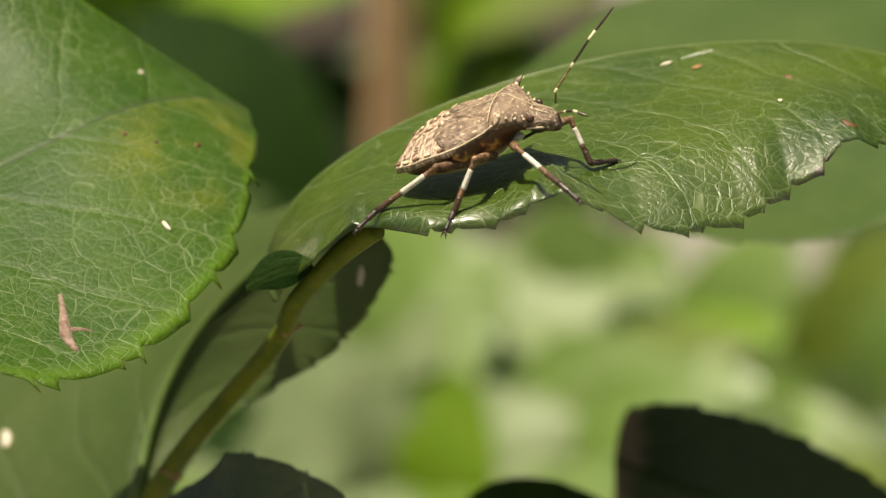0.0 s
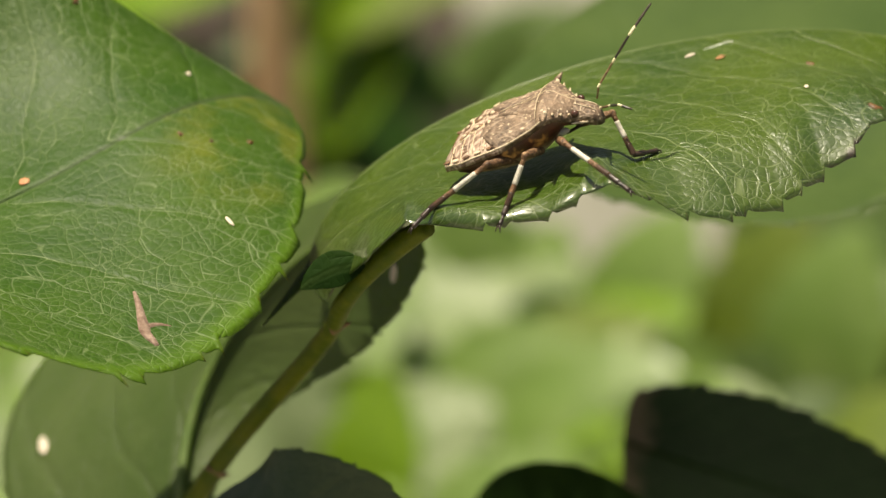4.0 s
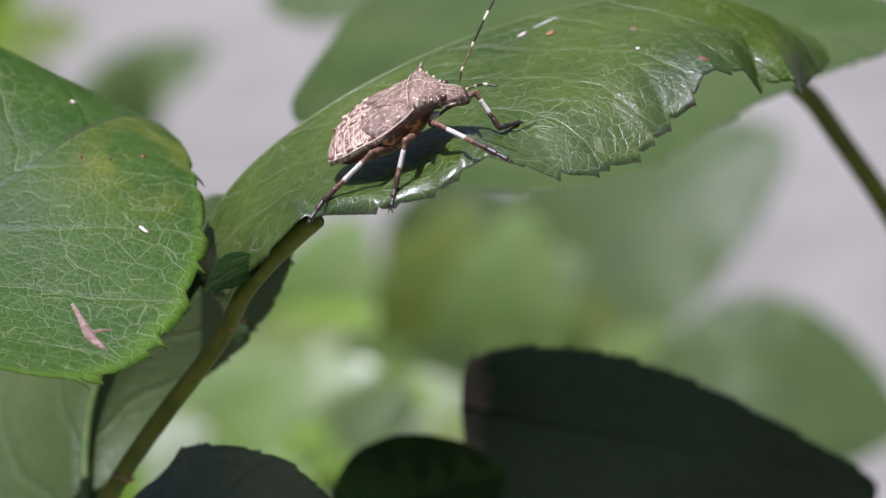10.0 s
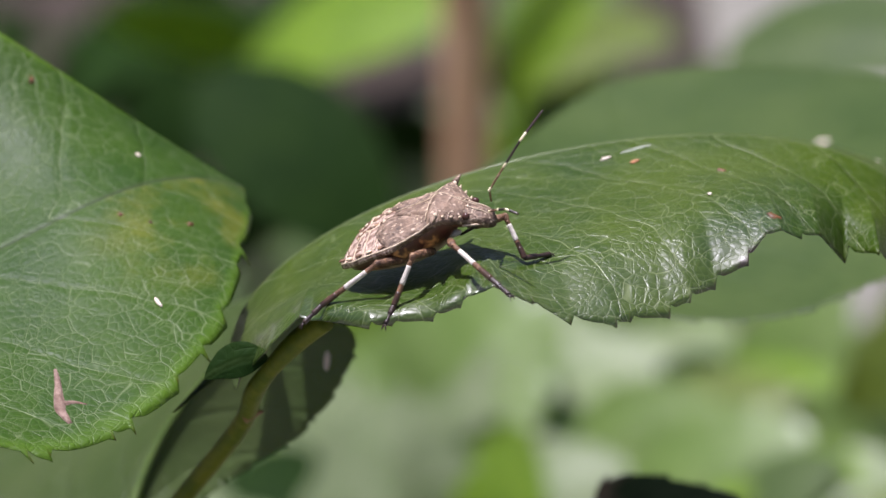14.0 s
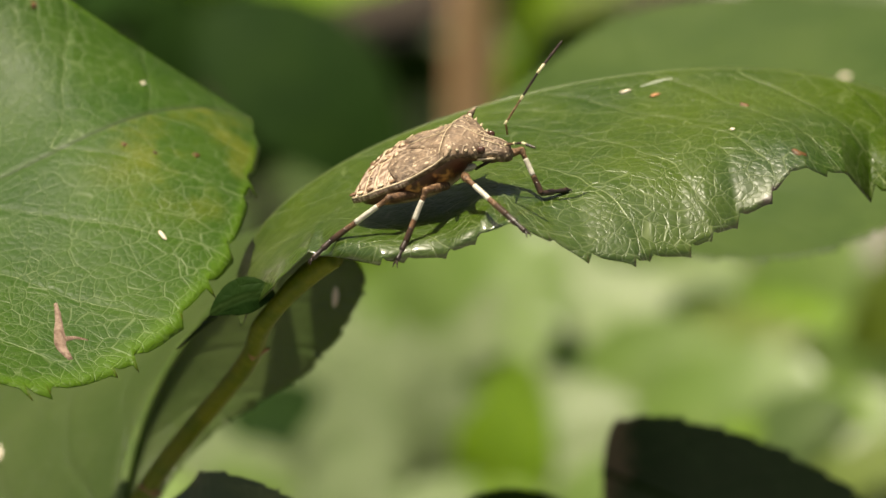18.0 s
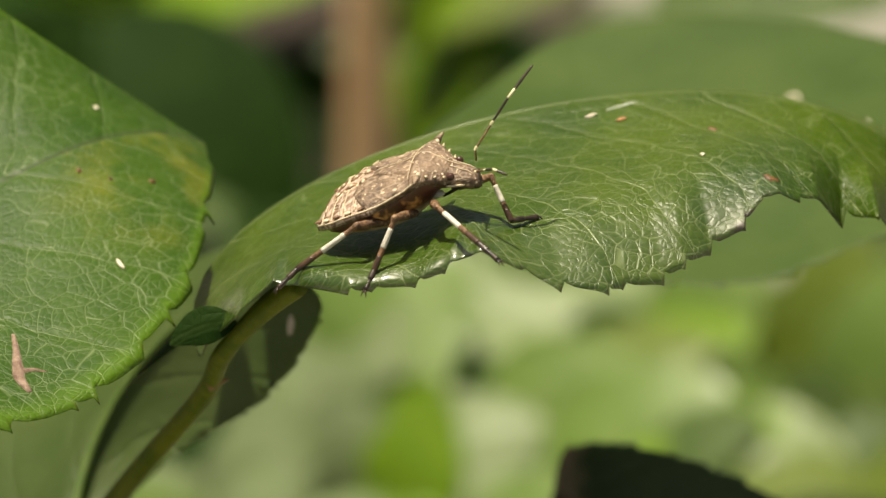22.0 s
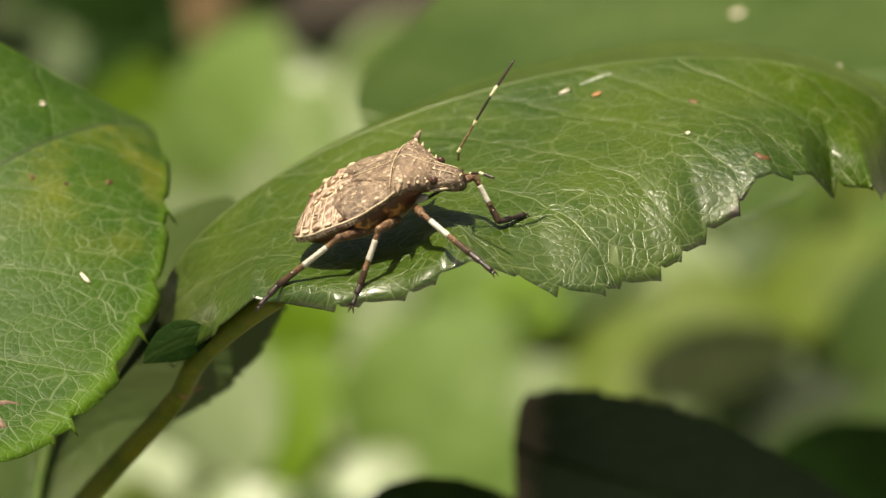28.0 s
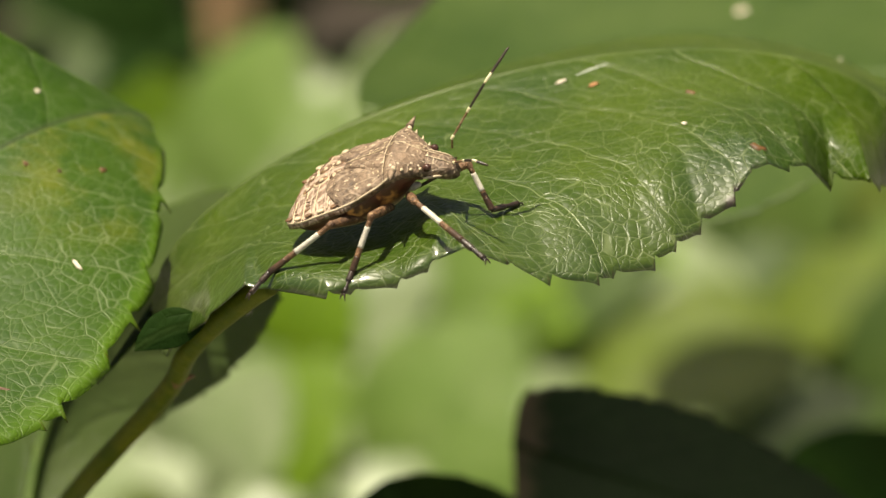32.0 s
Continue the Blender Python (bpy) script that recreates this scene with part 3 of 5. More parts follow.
# ---- marks and flakes on the leaves ----
def spot_on(shape, row, col):
    """A place on a leaf's upper side, by row and column of its grid, and a pose with z along the blade's normal (metres)."""
    grid = shape[0]
    i, j = int(row), int(col)
    a, b = row - i, col - j
    p = (grid[i, j] * (1 - a) * (1 - b) + grid[i + 1, j] * a * (1 - b) + grid[i, j + 1] * (1 - a) * b + grid[i + 1, j + 1] * a * b) * 0.001
    x = Vector(grid[i + 1, j] - grid[i, j]).normalized()
    z = x.cross(Vector(grid[i, j + 1] - grid[i, j])).normalized()
    m = Matrix((x, z.cross(x), z)).transposed().to_4x4()
    m.translation = Vector(p)
    return m


def flake(shape, row, col, length, width, turn, material, label, category="flake"):
    """A husk that lies on a leaf: a small bent, rough-edged scale."""
    bm = blob((0, 0, 0), (length / 2000, width / 2000, 0.0001), None, 12, 7)
    for v in bm.verts:
        v.co += Vector((0, 0, v.co.x ** 2 * 60)) + 0.00006 * noise.noise_vector(v.co * 4000)
    ob = part("leaf_flake", bm, material, None)
    ob.matrix_world = spot_on(shape, row, col) @ pose(0, 0, 0.00008, 0, 0, turn)
    return tagged(ob, label, category, "flakes on the leaves")


def stain(blade, shape, cells, radius, material, label):
    """A dry mark along a line of grid places, sunk into its leaf."""
    rows = []
    for (row, col), r in zip(cells, radius):
        m = spot_on(shape, row, col)
        rows.append((*(m.translation - m.col[2].to_3d() * r * 0.00055), r * 0.001))
    return part("scar", tube(rows, 8, 4, wobble=0.5), material, blade, label)


flake(MAIN, 80.95, 20.43, 1, 0.3, 20, FLAKE, "small cream husk lying on the leaf")
flake(MAIN, 85.95, 19.43, 0.9, 0.3, 20, RUST, "small rust-coloured husk lying on the leaf")
flake(MAIN, 98.52, 12.00, 0.4, 0.36, 0, FLAKE, "tiny white grain on the leaf")
flake(MAIN, 144.00, 45.86, 0.5, 0.4, 0, FLAKE, "tiny white grain on the leaf")
SWAYING = [left_leaf]
SWAYING.append(flake(LEFT, 47.60, 10.09, 1.1, 0.34, 60, FLAKE, "cream husk lying on the mottled leaf"))
SWAYING.append(flake(LEFT, 32.00, 21.43, 0.9, 0.8, 30, RUST, "tan bead stuck beside the midrib"))
SWAYING.append(flake(LEFT, 66.78, 24.95, 0.45, 0.4, 0, FLAKE, "tiny white grain on the leaf"))
flake(REAR, 21.17, 21.78, 2, 0.9, 20, FLAKE, "cream husk lying on the pale leaf")
flake(REAR, 86.17, 6.17, 1.7, 0.7, 40, FLAKE, "tan husk lying on the pale leaf")
flake(FRONT, 8.00, 15.43, 0.9, 0.5, 30, FLAKE, "cream husk lying on the dark leaf")
flake(BEHIND, 82.43, 23.17, 1.3, 0.8, 30, FLAKE, "cream husk lying on the large leaf behind")
stain(left_leaf, LEFT, [(29.69, 10.69), (28.52, 9.43), (27.86, 8.35), (27.43, 6.69), (27.35, 4.52)], (0.14, 0.36, 0.52, 0.48, 0.22), SCAR, "dry brown forked scar")
stain(left_leaf, LEFT, [(27.95, 8.00), (28.69, 6.95), (29.86, 6.26)], (0.32, 0.20, 0.08), SCAR, "")
stain(left_leaf, LEFT, [(53.52, 18.60), (54.60, 18.43)], (0.3, 0.2), SINGED, "")
stain(left_leaf, LEFT, [(56.09, 16.26), (56.26, 16.00)], (0.3, 0.25), SINGED, "")
stain(left_leaf, LEFT, [(58.78, 13.26), (59.69, 12.86)], (0.3, 0.22), SINGED, "")
stain(main_leaf, MAIN, [(111.35, 5.26), (112.69, 4.17), (115.60, 4.00)], (0.25, 0.4, 0.2), SINGED, "")
stain(main_leaf, MAIN, [(103.09, 16.60), (104.35, 16.17)], (0.3, 0.2), SINGED, "")
stain(main_leaf, MAIN, [(82.95, 21.00), (87.09, 21.43), (91.35, 21.78)], (0.06, 0.11, 0.05), STREAK, "pale dried streak")
stain(left_leaf, LEFT, [(57.95, 32.52), (58.35, 32.60)], (0.5, 0.35), SINGED, "")

# ---- ground and background ----
bm = bmesh.new()
n = 40
bmesh.ops.create_grid(bm, x_segments=n, y_segments=n, size=60)
ground = part("ground", bm, PAVING, None)
tagged(ground, "pale grey concrete paving in sunlight", "ground", kind="structure")
bm = bmesh.new()
bmesh.ops.create_grid(bm, x_segments=60, y_segments=60, size=1)
for v in bm.verts:
    v.co = Vector((v.co.x * 1.5 - 1.385, v.co.y * 1.5 + 1.6, 0.012 + 0.012 * noise.noise(v.co * 9)))
bed = part("planting_bed", bm, SOIL, None)
tagged(bed, "dark soil of the planting bed beside the paving", "soil", kind="structure")

BACK = [leaf_mesh("background_leaf", *leaf_shape((0, 0, 0), (60, 0, 0), (0, 0, 5 + 3 * k), (0, 0, 7 - 2 * k), (0, 6), (-8, 0.5), (-8, 0.5), (w, w), (0.82, 0.62), teeth=(14, 0.35), across=6, curl=0.3)[:2])
        for k, w in enumerate((19, 22, 25))]
copies = {}


def back_leaf(parent, x, y, z, ax, ay, az, nx, ny, nz, length, kind, material, label):
    """A leaf of the plants behind: its middle, the way to its tip, its upper side's normal, its length in mm."""
    a, nn = Vector((ax, ay, az)).normalized(), Vector((nx, ny, nz)).normalized()
    b = nn.cross(a).normalized()
    nn = a.cross(b)
    rot = Matrix((a, b, nn)).transposed().to_4x4()
    key = (kind, material.name)
    if key not in copies:
        copies[key] = BACK[kind].copy()
        copies[key].materials.clear()
        copies[key].materials.append(material)
    ob = mesh_part("leaf", copies[key], material, parent, label)
    k = length / 60
    ob.matrix_world = Matrix.Translation((x, y, z)) @ rot @ Matrix.Scale(k, 4) @ Matrix.Translation((-0.03, 0, -0.005))
    return ob


# d: very dark leaves that stand in for shaded gaps in the bush
TONE = {"l": (LEAF_LIGHT, "fresh light green leaf"), "o": (LEAF_OLIVE, "olive green leaf"), "p": (LEAF_PALE, "pale glossy green leaf"), "w": (LEAF_SHEEN, "leaf with pale sky sheen in its colour"), "d": (LEAF_SHADE_TONE, "leaf with shade put into its dark green"), "g": (LEAF_BACK, "green leaf")}
hedge = thing("rose_bush", "rose bush with pale and olive green leaves further back", "plant")
for row in [
    (0.0441, 0.5080, 0.3939, 0.93, 0.02, 0.39, -0.22, -0.28, 1.00, 41, 1, "o"),
    (0.0035, 0.4500, 0.3973, 0.23, 0.23, 0.96, -0.24, -0.28, 1.02, 28, 2, "l"),
    (-0.0105, 0.3977, 0.4005, 0.54, 0.17, 0.84, -0.55, -0.97, 1.30, 27, 2, "w"),
    (0.0546, 0.4661, 0.3964, 0.95, -0.06, 0.34, -0.25, -0.22, 1.05, 39, 1, "l"),
    (0.1000, 0.4517, 0.3972, 0.89, 0.00, 0.49, -0.25, -0.22, 1.05, 35, 1, "o"),
    (0.0698, 0.4208, 0.3991, 0.99, -0.13, 0.18, -0.24, -0.28, 1.02, 43, 1, "o"),
    (0.0250, 0.4059, 0.4000, 0.68, 0.12, 0.74, -0.33, -0.92, 1.06, 38, 2, "p"),
    (-0.0049, 0.5282, 0.3926, 0.75, 0.11, 0.67, -0.07, -0.86, 1.40, 50, 2, "p"),
    (0.0851, 0.5274, 0.3927, 0.34, 0.18, 0.94, -0.23, -0.28, 1.00, 49, 0, "o"),
    (0.1243, 0.5502, 0.3913, 0.85, -0.09, 0.54, -0.25, -0.39, 0.92, 100, 0, "g"),
    (0.1380, 0.4422, 0.3978, 0.90, -0.37, -0.27, -0.25, -0.34, 0.96, 52, 2, "g"),
    (0.0545, 0.5210, 0.3931, 0.93, -0.15, 0.37, -0.27, -0.22, 1.04, 37, 1, "l"),
    (0.0454, 0.4729, 0.3960, 0.90, -0.12, 0.45, -0.51, -1.02, 1.14, 40, 1, "p"),
    (0.0651, 0.4100, 0.5031, 0.99, -0.18, 0.07, -0.24, -0.28, 1.00, 43, 0, "g"),
    (0.1323, 0.4100, 0.4884, 0.58, 0.05, 0.82, -0.40, -1.19, 1.37, 34, 2, "p"),
    (-0.0248, 0.4463, 0.3976, 0.14, 0.21, 0.98, -0.55, -1.02, 1.19, 27, 2, "w"),
    (0.0556, 0.4616, 0.3966, 0.85, 0.07, 0.54, -0.23, -0.23, 1.04, 30, 1, "g"),
    (0.0627, 0.5439, 0.3917, 0.47, 0.18, 0.88, -0.40, -0.81, 1.26, 44, 0, "p"),
    (0.0941, 0.3678, 0.4023, 0.38, 0.21, 0.91, -0.25, -0.22, 1.05, 26, 1, "g"),
    (-0.0079, 0.5000, 0.4196, 0.54, 0.16, 0.84, -0.21, -0.39, 0.94, 37, 1, "p"),
    (-0.0985, 0.9000, 0.3342, 0.14, 0.21, 0.98, -0.23, -0.23, 1.04, 40, 2, "d"),
    (-0.0399, 0.6000, 0.4205, 0.70, -0.37, -0.63, -0.20, -0.34, 0.96, 59, 0, "d"),
    (0.0640, 0.9200, 0.3360, 0.94, -0.02, 0.37, -0.24, -0.23, 1.04, 51, 1, "g"),
    (0.0139, 0.9200, 0.3320, 0.75, 0.11, 0.67, -0.23, -0.23, 1.04, 47, 1, "l"),
    (-0.0424, 0.9000, 0.3663, 0.96, -0.10, 0.31, -0.25, -0.23, 1.04, 72, 1, "l"),
    (0.0143, 0.9000, 0.3335, 0.56, 0.10, 0.84, -0.25, -0.23, 1.04, 54, 1, "l"),
    (0.0313, 0.9500, 0.3463, 0.99, -0.15, 0.15, -0.25, -0.23, 1.04, 46, 1, "o"),
    (0.0601, 0.9000, 0.3304, 0.32, 0.13, 0.95, -0.28, -0.22, 1.04, 35, 1, "l"),
    (0.0180, 0.9000, 0.3535, 0.95, -0.20, 0.29, -0.27, -0.22, 1.04, 43, 1, "o"),
    (0.0589, 0.9000, 0.3304, 0.29, 0.15, 0.96, -0.27, -0.22, 1.04, 37, 1, "g"),
    (0.0129, 0.8500, 0.3784, 0.58, 0.05, 0.82, -0.27, -0.22, 1.04, 53, 1, "l"),
    (-0.0475, 0.0800, 0.5492, 0.38, 0.16, 0.92, -0.23, -0.28, 1.00, 15, 2, "g"),
    (-0.0922, 0.5000, 0.4048, 0.95, -0.04, 0.33, -0.24, -0.23, 1.04, 30, 1, "d"),
    (0.0087, 0.0640, 0.5479, 0.99, -0.17, 0.11, -0.05, -0.92, 0.03, 17, 2, "d"),
    (0.0032, 0.4623, 0.3966, 0.22, 0.18, 0.97, -0.23, -0.28, 1.00, 27, 2, "l"),
    (-0.0212, 0.4802, 0.3955, 0.38, 0.16, 0.92, -0.24, -0.97, 1.45, 29, 2, "w"),
    (-0.0079, 0.4583, 0.3968, -0.34, 0.18, 0.93, -0.54, -1.09, 1.25, 26, 2, "w"),
    (0.0143, 0.4614, 0.3966, 0.94, -0.03, 0.37, -0.17, -1.02, 1.08, 29, 2, "w"),
    # dark leaf added to darken the lower right behind the withered leaf
    (0.0624, 0.1600, 0.4974, 0.96, -0.28, -0.16, -0.05, -0.92, 0.04, 30, 2, "d"),
    (0.0968, 0.5103, 0.3937, 0.29, 0.18, 0.95, -0.40, -0.86, 1.07, 48, 0, "p"),
    (0.0322, 0.4978, 0.3945, 0.94, -0.05, 0.37, -0.11, -1.17, 1.05, 32, 1, "p"),
    (0.1104, 0.4290, 0.3986, 0.54, 0.16, 0.84, -0.24, -0.28, 1.02, 40, 1, "g"),
    (-0.0085, 0.5167, 0.3933, 0.54, 0.13, 0.85, -0.39, -0.87, 1.07, 31, 2, "w"),
    (0.0825, 0.3653, 0.3927, 0.94, -0.05, 0.37, -0.20, -0.30, 0.87, 30, 2, "g"),
    (-0.0930, 0.5911, 0.3736, 0.97, -0.22, -0.17, 0.07, -0.61, 0.87, 38, 2, "d"),
    (0.0163, 0.4618, 0.3811, -0.99, -0.09, 0.20, 0.05, -0.47, 0.87, 26, 2, "w"),
    (-0.0011, 0.4557, 0.3851, 0.00, 0.20, 0.99, -0.30, -0.69, 0.87, 31, 2, "p"),
    (-0.0108, 0.4901, 0.3864, 0.81, 0.06, 0.60, -0.23, -0.43, 0.87, 27, 2, "p"),
    (-0.0842, 0.5065, 0.3788, 0.72, 0.10, 0.70, 0.03, -0.34, 0.87, 28, 1, "p"),
    (-0.0424, 0.4662, 0.3808, -0.71, 0.10, 0.71, -0.27, -0.52, 0.87, 28, 1, "w"),
    (0.0375, 0.5678, 0.3750, -0.96, -0.26, -0.17, -0.18, -0.63, 0.87, 32, 1, "w"),
    (-0.0260, 0.4296, 0.3904, 0.34, 0.22, 0.93, 0.03, -0.33, 0.87, 31, 1, "w"),
    (0.0223, 0.4919, 0.3810, -0.90, 0.07, 0.45, -0.27, -0.30, 0.87, 37, 1, "d"),
    (-0.0665, 0.4096, 0.3886, 0.99, -0.16, -0.10, -0.11, -0.33, 0.87, 29, 1, "p"),
    (-0.0129, 0.3986, 0.3871, 0.98, -0.23, -0.03, -0.32, -0.70, 0.87, 25, 1, "w"),
    (-0.1118, 0.5165, 0.3823, -0.36, 0.17, 0.93, -0.27, -0.68, 0.87, 28, 1, "w"),
    (-0.0533, 0.5099, 0.3830, 0.99, -0.22, -0.03, 0.04, -0.52, 0.87, 33, 1, "l"),
    (-0.0751, 0.5632, 0.3765, 0.75, 0.06, 0.68, 0.04, -0.70, 0.87, 28, 2, "o"),
    (0.0467, 0.4996, 0.3786, -1.00, -0.08, 0.08, -0.19, -0.58, 0.87, 25, 1, "p"),
    (0.0329, 0.6442, 0.3702, 0.98, -0.10, 0.21, 0.07, -0.70, 0.87, 33, 1, "w"),
    (0.0336, 0.3862, 0.3924, -0.67, 0.19, 0.73, -0.11, -0.68, 0.87, 29, 2, "p"),
    (0.0448, 0.4168, 0.3903, -0.88, 0.06, 0.49, 0.07, -0.67, 0.87, 28, 2, "w"),
    (-0.0604, 0.4729, 0.3879, -0.75, 0.12, 0.67, -0.04, -0.33, 0.87, 34, 2, "w"),
    (0.0165, 0.3897, 0.3856, 0.95, -0.30, -0.18, -0.30, -0.50, 0.87, 29, 2, "w"),
    (-0.0114, 0.5202, 0.3795, 0.92, -0.04, 0.41, -0.32, -0.41, 0.87, 33, 2, "d"),
    (0.0567, 0.5337, 0.3810, 0.98, -0.04, 0.24, -0.29, -0.69, 0.87, 31, 2, "o"),
    (0.0448, 0.4544, 0.3833, 0.20, 0.18, 0.98, 0.08, -0.70, 0.87, 26, 1, "p"),
    (0.0128, 0.4322, 0.3878, -0.96, 0.02, 0.32, -0.07, -0.37, 0.87, 32, 2, "w"),
    (0.0838, 0.5329, 0.3812, 0.77, 0.05, 0.66, -0.04, -0.33, 0.87, 35, 2, "g"),
    (0.0954, 0.4905, 0.3805, 0.95, -0.25, -0.23, -0.32, -0.41, 0.87, 28, 2, "g"),
    (0.0233, 0.3704, 0.3874, -0.67, 0.19, 0.74, 0.04, -0.62, 0.87, 30, 1, "p"),
    (0.1052, 0.3981, 0.3855, -1.01, -0.07, 0.08, -0.25, -0.31, 0.87, 30, 2, "g"),
    (-0.0836, 0.4245, 0.3892, 0.99, -0.05, 0.19, 0.07, -0.36, 0.87, 33, 2, "l"),
    (0.0833, 0.4300, 0.3867, -0.99, -0.09, 0.20, 0.02, -0.69, 0.87, 30, 2, "w"),
    (0.0666, 0.5033, 0.3826, -0.20, 0.20, 0.97, -0.27, -0.31, 0.87, 35, 2, "p"),
    (-0.0477, 0.3769, 0.3898, -0.90, 0.08, 0.45, -0.32, -0.37, 0.87, 26, 1, "o"),
    (-0.0412, 0.4840, 0.3867, -1.01, -0.09, 0.05, -0.21, -0.69, 0.87, 30, 2, "d"),
    (-0.0259, 0.5839, 0.3768, 0.06, 0.21, 0.99, 0.04, -0.54, 0.87, 39, 1, "l"),
    (0.0793, 0.4630, 0.3863, -0.99, -0.05, 0.19, -0.32, -0.30, 0.87, 32, 2, "o"),
    (0.0882, 0.4088, 0.3881, 0.90, -0.02, 0.47, 0.07, -0.69, 0.87, 29, 2, "w"),
    (0.1025, 0.3703, 0.3925, -0.82, 0.12, 0.57, 0.02, -0.60, 0.87, 22, 2, "g"),
    (-0.0259, 0.6227, 0.3777, -1.00, -0.16, -0.06, -0.18, -0.31, 0.87, 40, 2, "d"),
    (0.0583, 0.4714, 0.3833, 1.00, -0.18, -0.02, -0.09, -0.39, 0.87, 33, 2, "p"),
    (-0.0460, 0.5466, 0.3770, -0.06, 0.20, 0.99, -0.30, -0.36, 0.87, 28, 2, "w"),
    (-0.0283, 0.5560, 0.3777, 0.35, 0.17, 0.93, -0.14, -0.30, 0.87, 34, 2, "p"),
    (0.1136, 0.4366, 0.3864, 0.76, 0.07, 0.67, 0.01, -0.65, 0.87, 28, 2, "w"),
    (-0.0659, 0.4472, 0.3849, -0.97, -0.22, -0.18, -0.29, -0.58, 0.87, 29, 1, "l"),
    (-0.0692, 0.5371, 0.3771, 0.55, 0.12, 0.84, -0.09, -0.31, 0.87, 37, 1, "p"),
    (0.0373, 0.6241, 0.3752, 1.00, -0.17, 0.03, 0.05, -0.43, 0.87, 30, 2, "d"),
    (0.0077, 0.5328, 0.3802, 0.54, 0.17, 0.84, -0.24, -0.69, 0.87, 29, 1, "w"),
    (-0.0252, 0.4597, 0.3839, 0.97, -0.02, 0.30, -0.24, -0.41, 0.87, 26, 2, "o"),
    (0.0640, 0.3990, 0.3867, 0.56, 0.16, 0.83, 0.03, -0.66, 0.87, 24, 2, "w"),
    (0.0724, 0.5806, 0.3740, 0.71, 0.10, 0.72, -0.06, -0.52, 0.87, 31, 2, "p"),
    (0.0433, 0.5198, 0.3814, -0.72, 0.10, 0.71, -0.23, -0.37, 0.87, 34, 2, "w"),
    (0.0436, 0.6048, 0.3721, 0.48, 0.14, 0.88, -0.19, -0.30, 0.87, 34, 2, "p"),
    (-0.0295, 0.5281, 0.3811, -0.60, 0.13, 0.80, -0.02, -0.41, 0.87, 39, 2, "w"),
    (0.0618, 0.3605, 0.3927, 0.99, -0.20, 0.02, 0.06, -0.58, 0.87, 26, 1, "l"),
    (0.0688, 0.4419, 0.3884, 0.98, -0.13, 0.21, 0.01, -0.31, 0.87, 25, 1, "w"),
    (0.0107, 0.5791, 0.3811, -1.00, -0.16, -0.01, -0.28, -0.69, 0.87, 38, 2, "w"),
    (0.0312, 0.5360, 0.3834, -0.93, 0.03, 0.40, -0.13, -0.31, 0.87, 38, 1, "w"),
    (0.0093, 0.5133, 0.3838, -0.96, -0.21, -0.24, -0.15, -0.33, 0.87, 37, 2, "d"),
    (0.0924, 0.5591, 0.3797, 0.46, 0.16, 0.89, -0.04, -0.32, 0.87, 33, 2, "g"),
    (-0.0288, 0.5025, 0.3784, 0.23, 0.17, 0.97, 0.08, -0.62, 0.87, 27, 2, "w"),
    (-0.0314, 0.3926, 0.3910, 0.92, -0.04, 0.41, -0.21, -0.50, 0.87, 31, 1, "w"),
    (0.0635, 0.5642, 0.3759, -0.56, 0.17, 0.82, -0.31, -0.57, 0.87, 31, 2, "p"),
    (0.1038, 0.6199, 0.3748, 0.47, 0.15, 0.88, 0.02, -0.35, 0.87, 40, 1, "g"),
    (-0.0888, 0.4674, 0.3876, 0.11, 0.18, 0.99, -0.10, -0.56, 0.87, 29, 2, "p"),
    (0.0679, 0.3812, 0.3918, 0.08, 0.25, 0.98, 0.02, -0.61, 0.87, 24, 2, "g"),
    (0.0992, 0.4502, 0.3871, 0.73, 0.06, 0.70, 0.01, -0.34, 0.87, 31, 2, "o"),
    (-0.0133, 0.5386, 0.3828, -0.86, 0.02, 0.53, -0.26, -0.49, 0.87, 32, 2, "w"),
    (0.0006, 0.5524, 0.3772, 0.55, 0.14, 0.83, -0.32, -0.45, 0.87, 28, 2, "p"),
    (-0.0059, 0.4365, 0.3883, -0.95, -0.07, 0.33, -0.32, -0.70, 0.87, 25, 2, "p"),
    (0.0256, 0.4144, 0.3864, -1.01, -0.09, 0.06, -0.11, -0.37, 0.87, 30, 1, "d"),
    (0.1105, 0.5089, 0.3798, 0.44, 0.19, 0.89, 0.08, -0.31, 0.87, 36, 2, "o"),
    (-0.0508, 0.5286, 0.3846, -0.99, -0.07, 0.20, -0.25, -0.68, 0.87, 28, 1, "w"),
    (-0.1188, 0.5710, 0.3746, -0.33, 0.18, 0.94, 0.04, -0.32, 0.87, 36, 2, "w"),
    (0.1140, 0.4616, 0.3839, 0.79, 0.06, 0.63, 0.04, -0.30, 0.87, 26, 2, "o"),
    (0.0343, 0.4325, 0.3833, -0.63, 0.19, 0.76, -0.32, -0.38, 0.87, 33, 2, "o"),
    (0.1166, 0.4836, 0.3868, 0.63, 0.14, 0.78, 0.08, -0.68, 0.87, 27, 1, "p"),
    (-0.0608, 0.4274, 0.3876, 0.92, -0.01, 0.42, -0.15, -0.70, 0.87, 28, 2, "p"),
    (-0.0375, 0.4099, 0.3838, -0.65, 0.19, 0.75, -0.32, -0.51, 0.87, 33, 2, "l"),
    (0.0048, 0.6175, 0.3725, -0.70, 0.13, 0.71, -0.22, -0.33, 0.87, 38, 2, "w"),
    (-0.0189, 0.6025, 0.3797, 0.52, 0.13, 0.86, 0.07, -0.60, 0.87, 31, 1, "d"),
    (-0.0688, 0.5872, 0.3755, 0.97, -0.09, 0.25, -0.04, -0.34, 0.87, 33, 2, "p"),
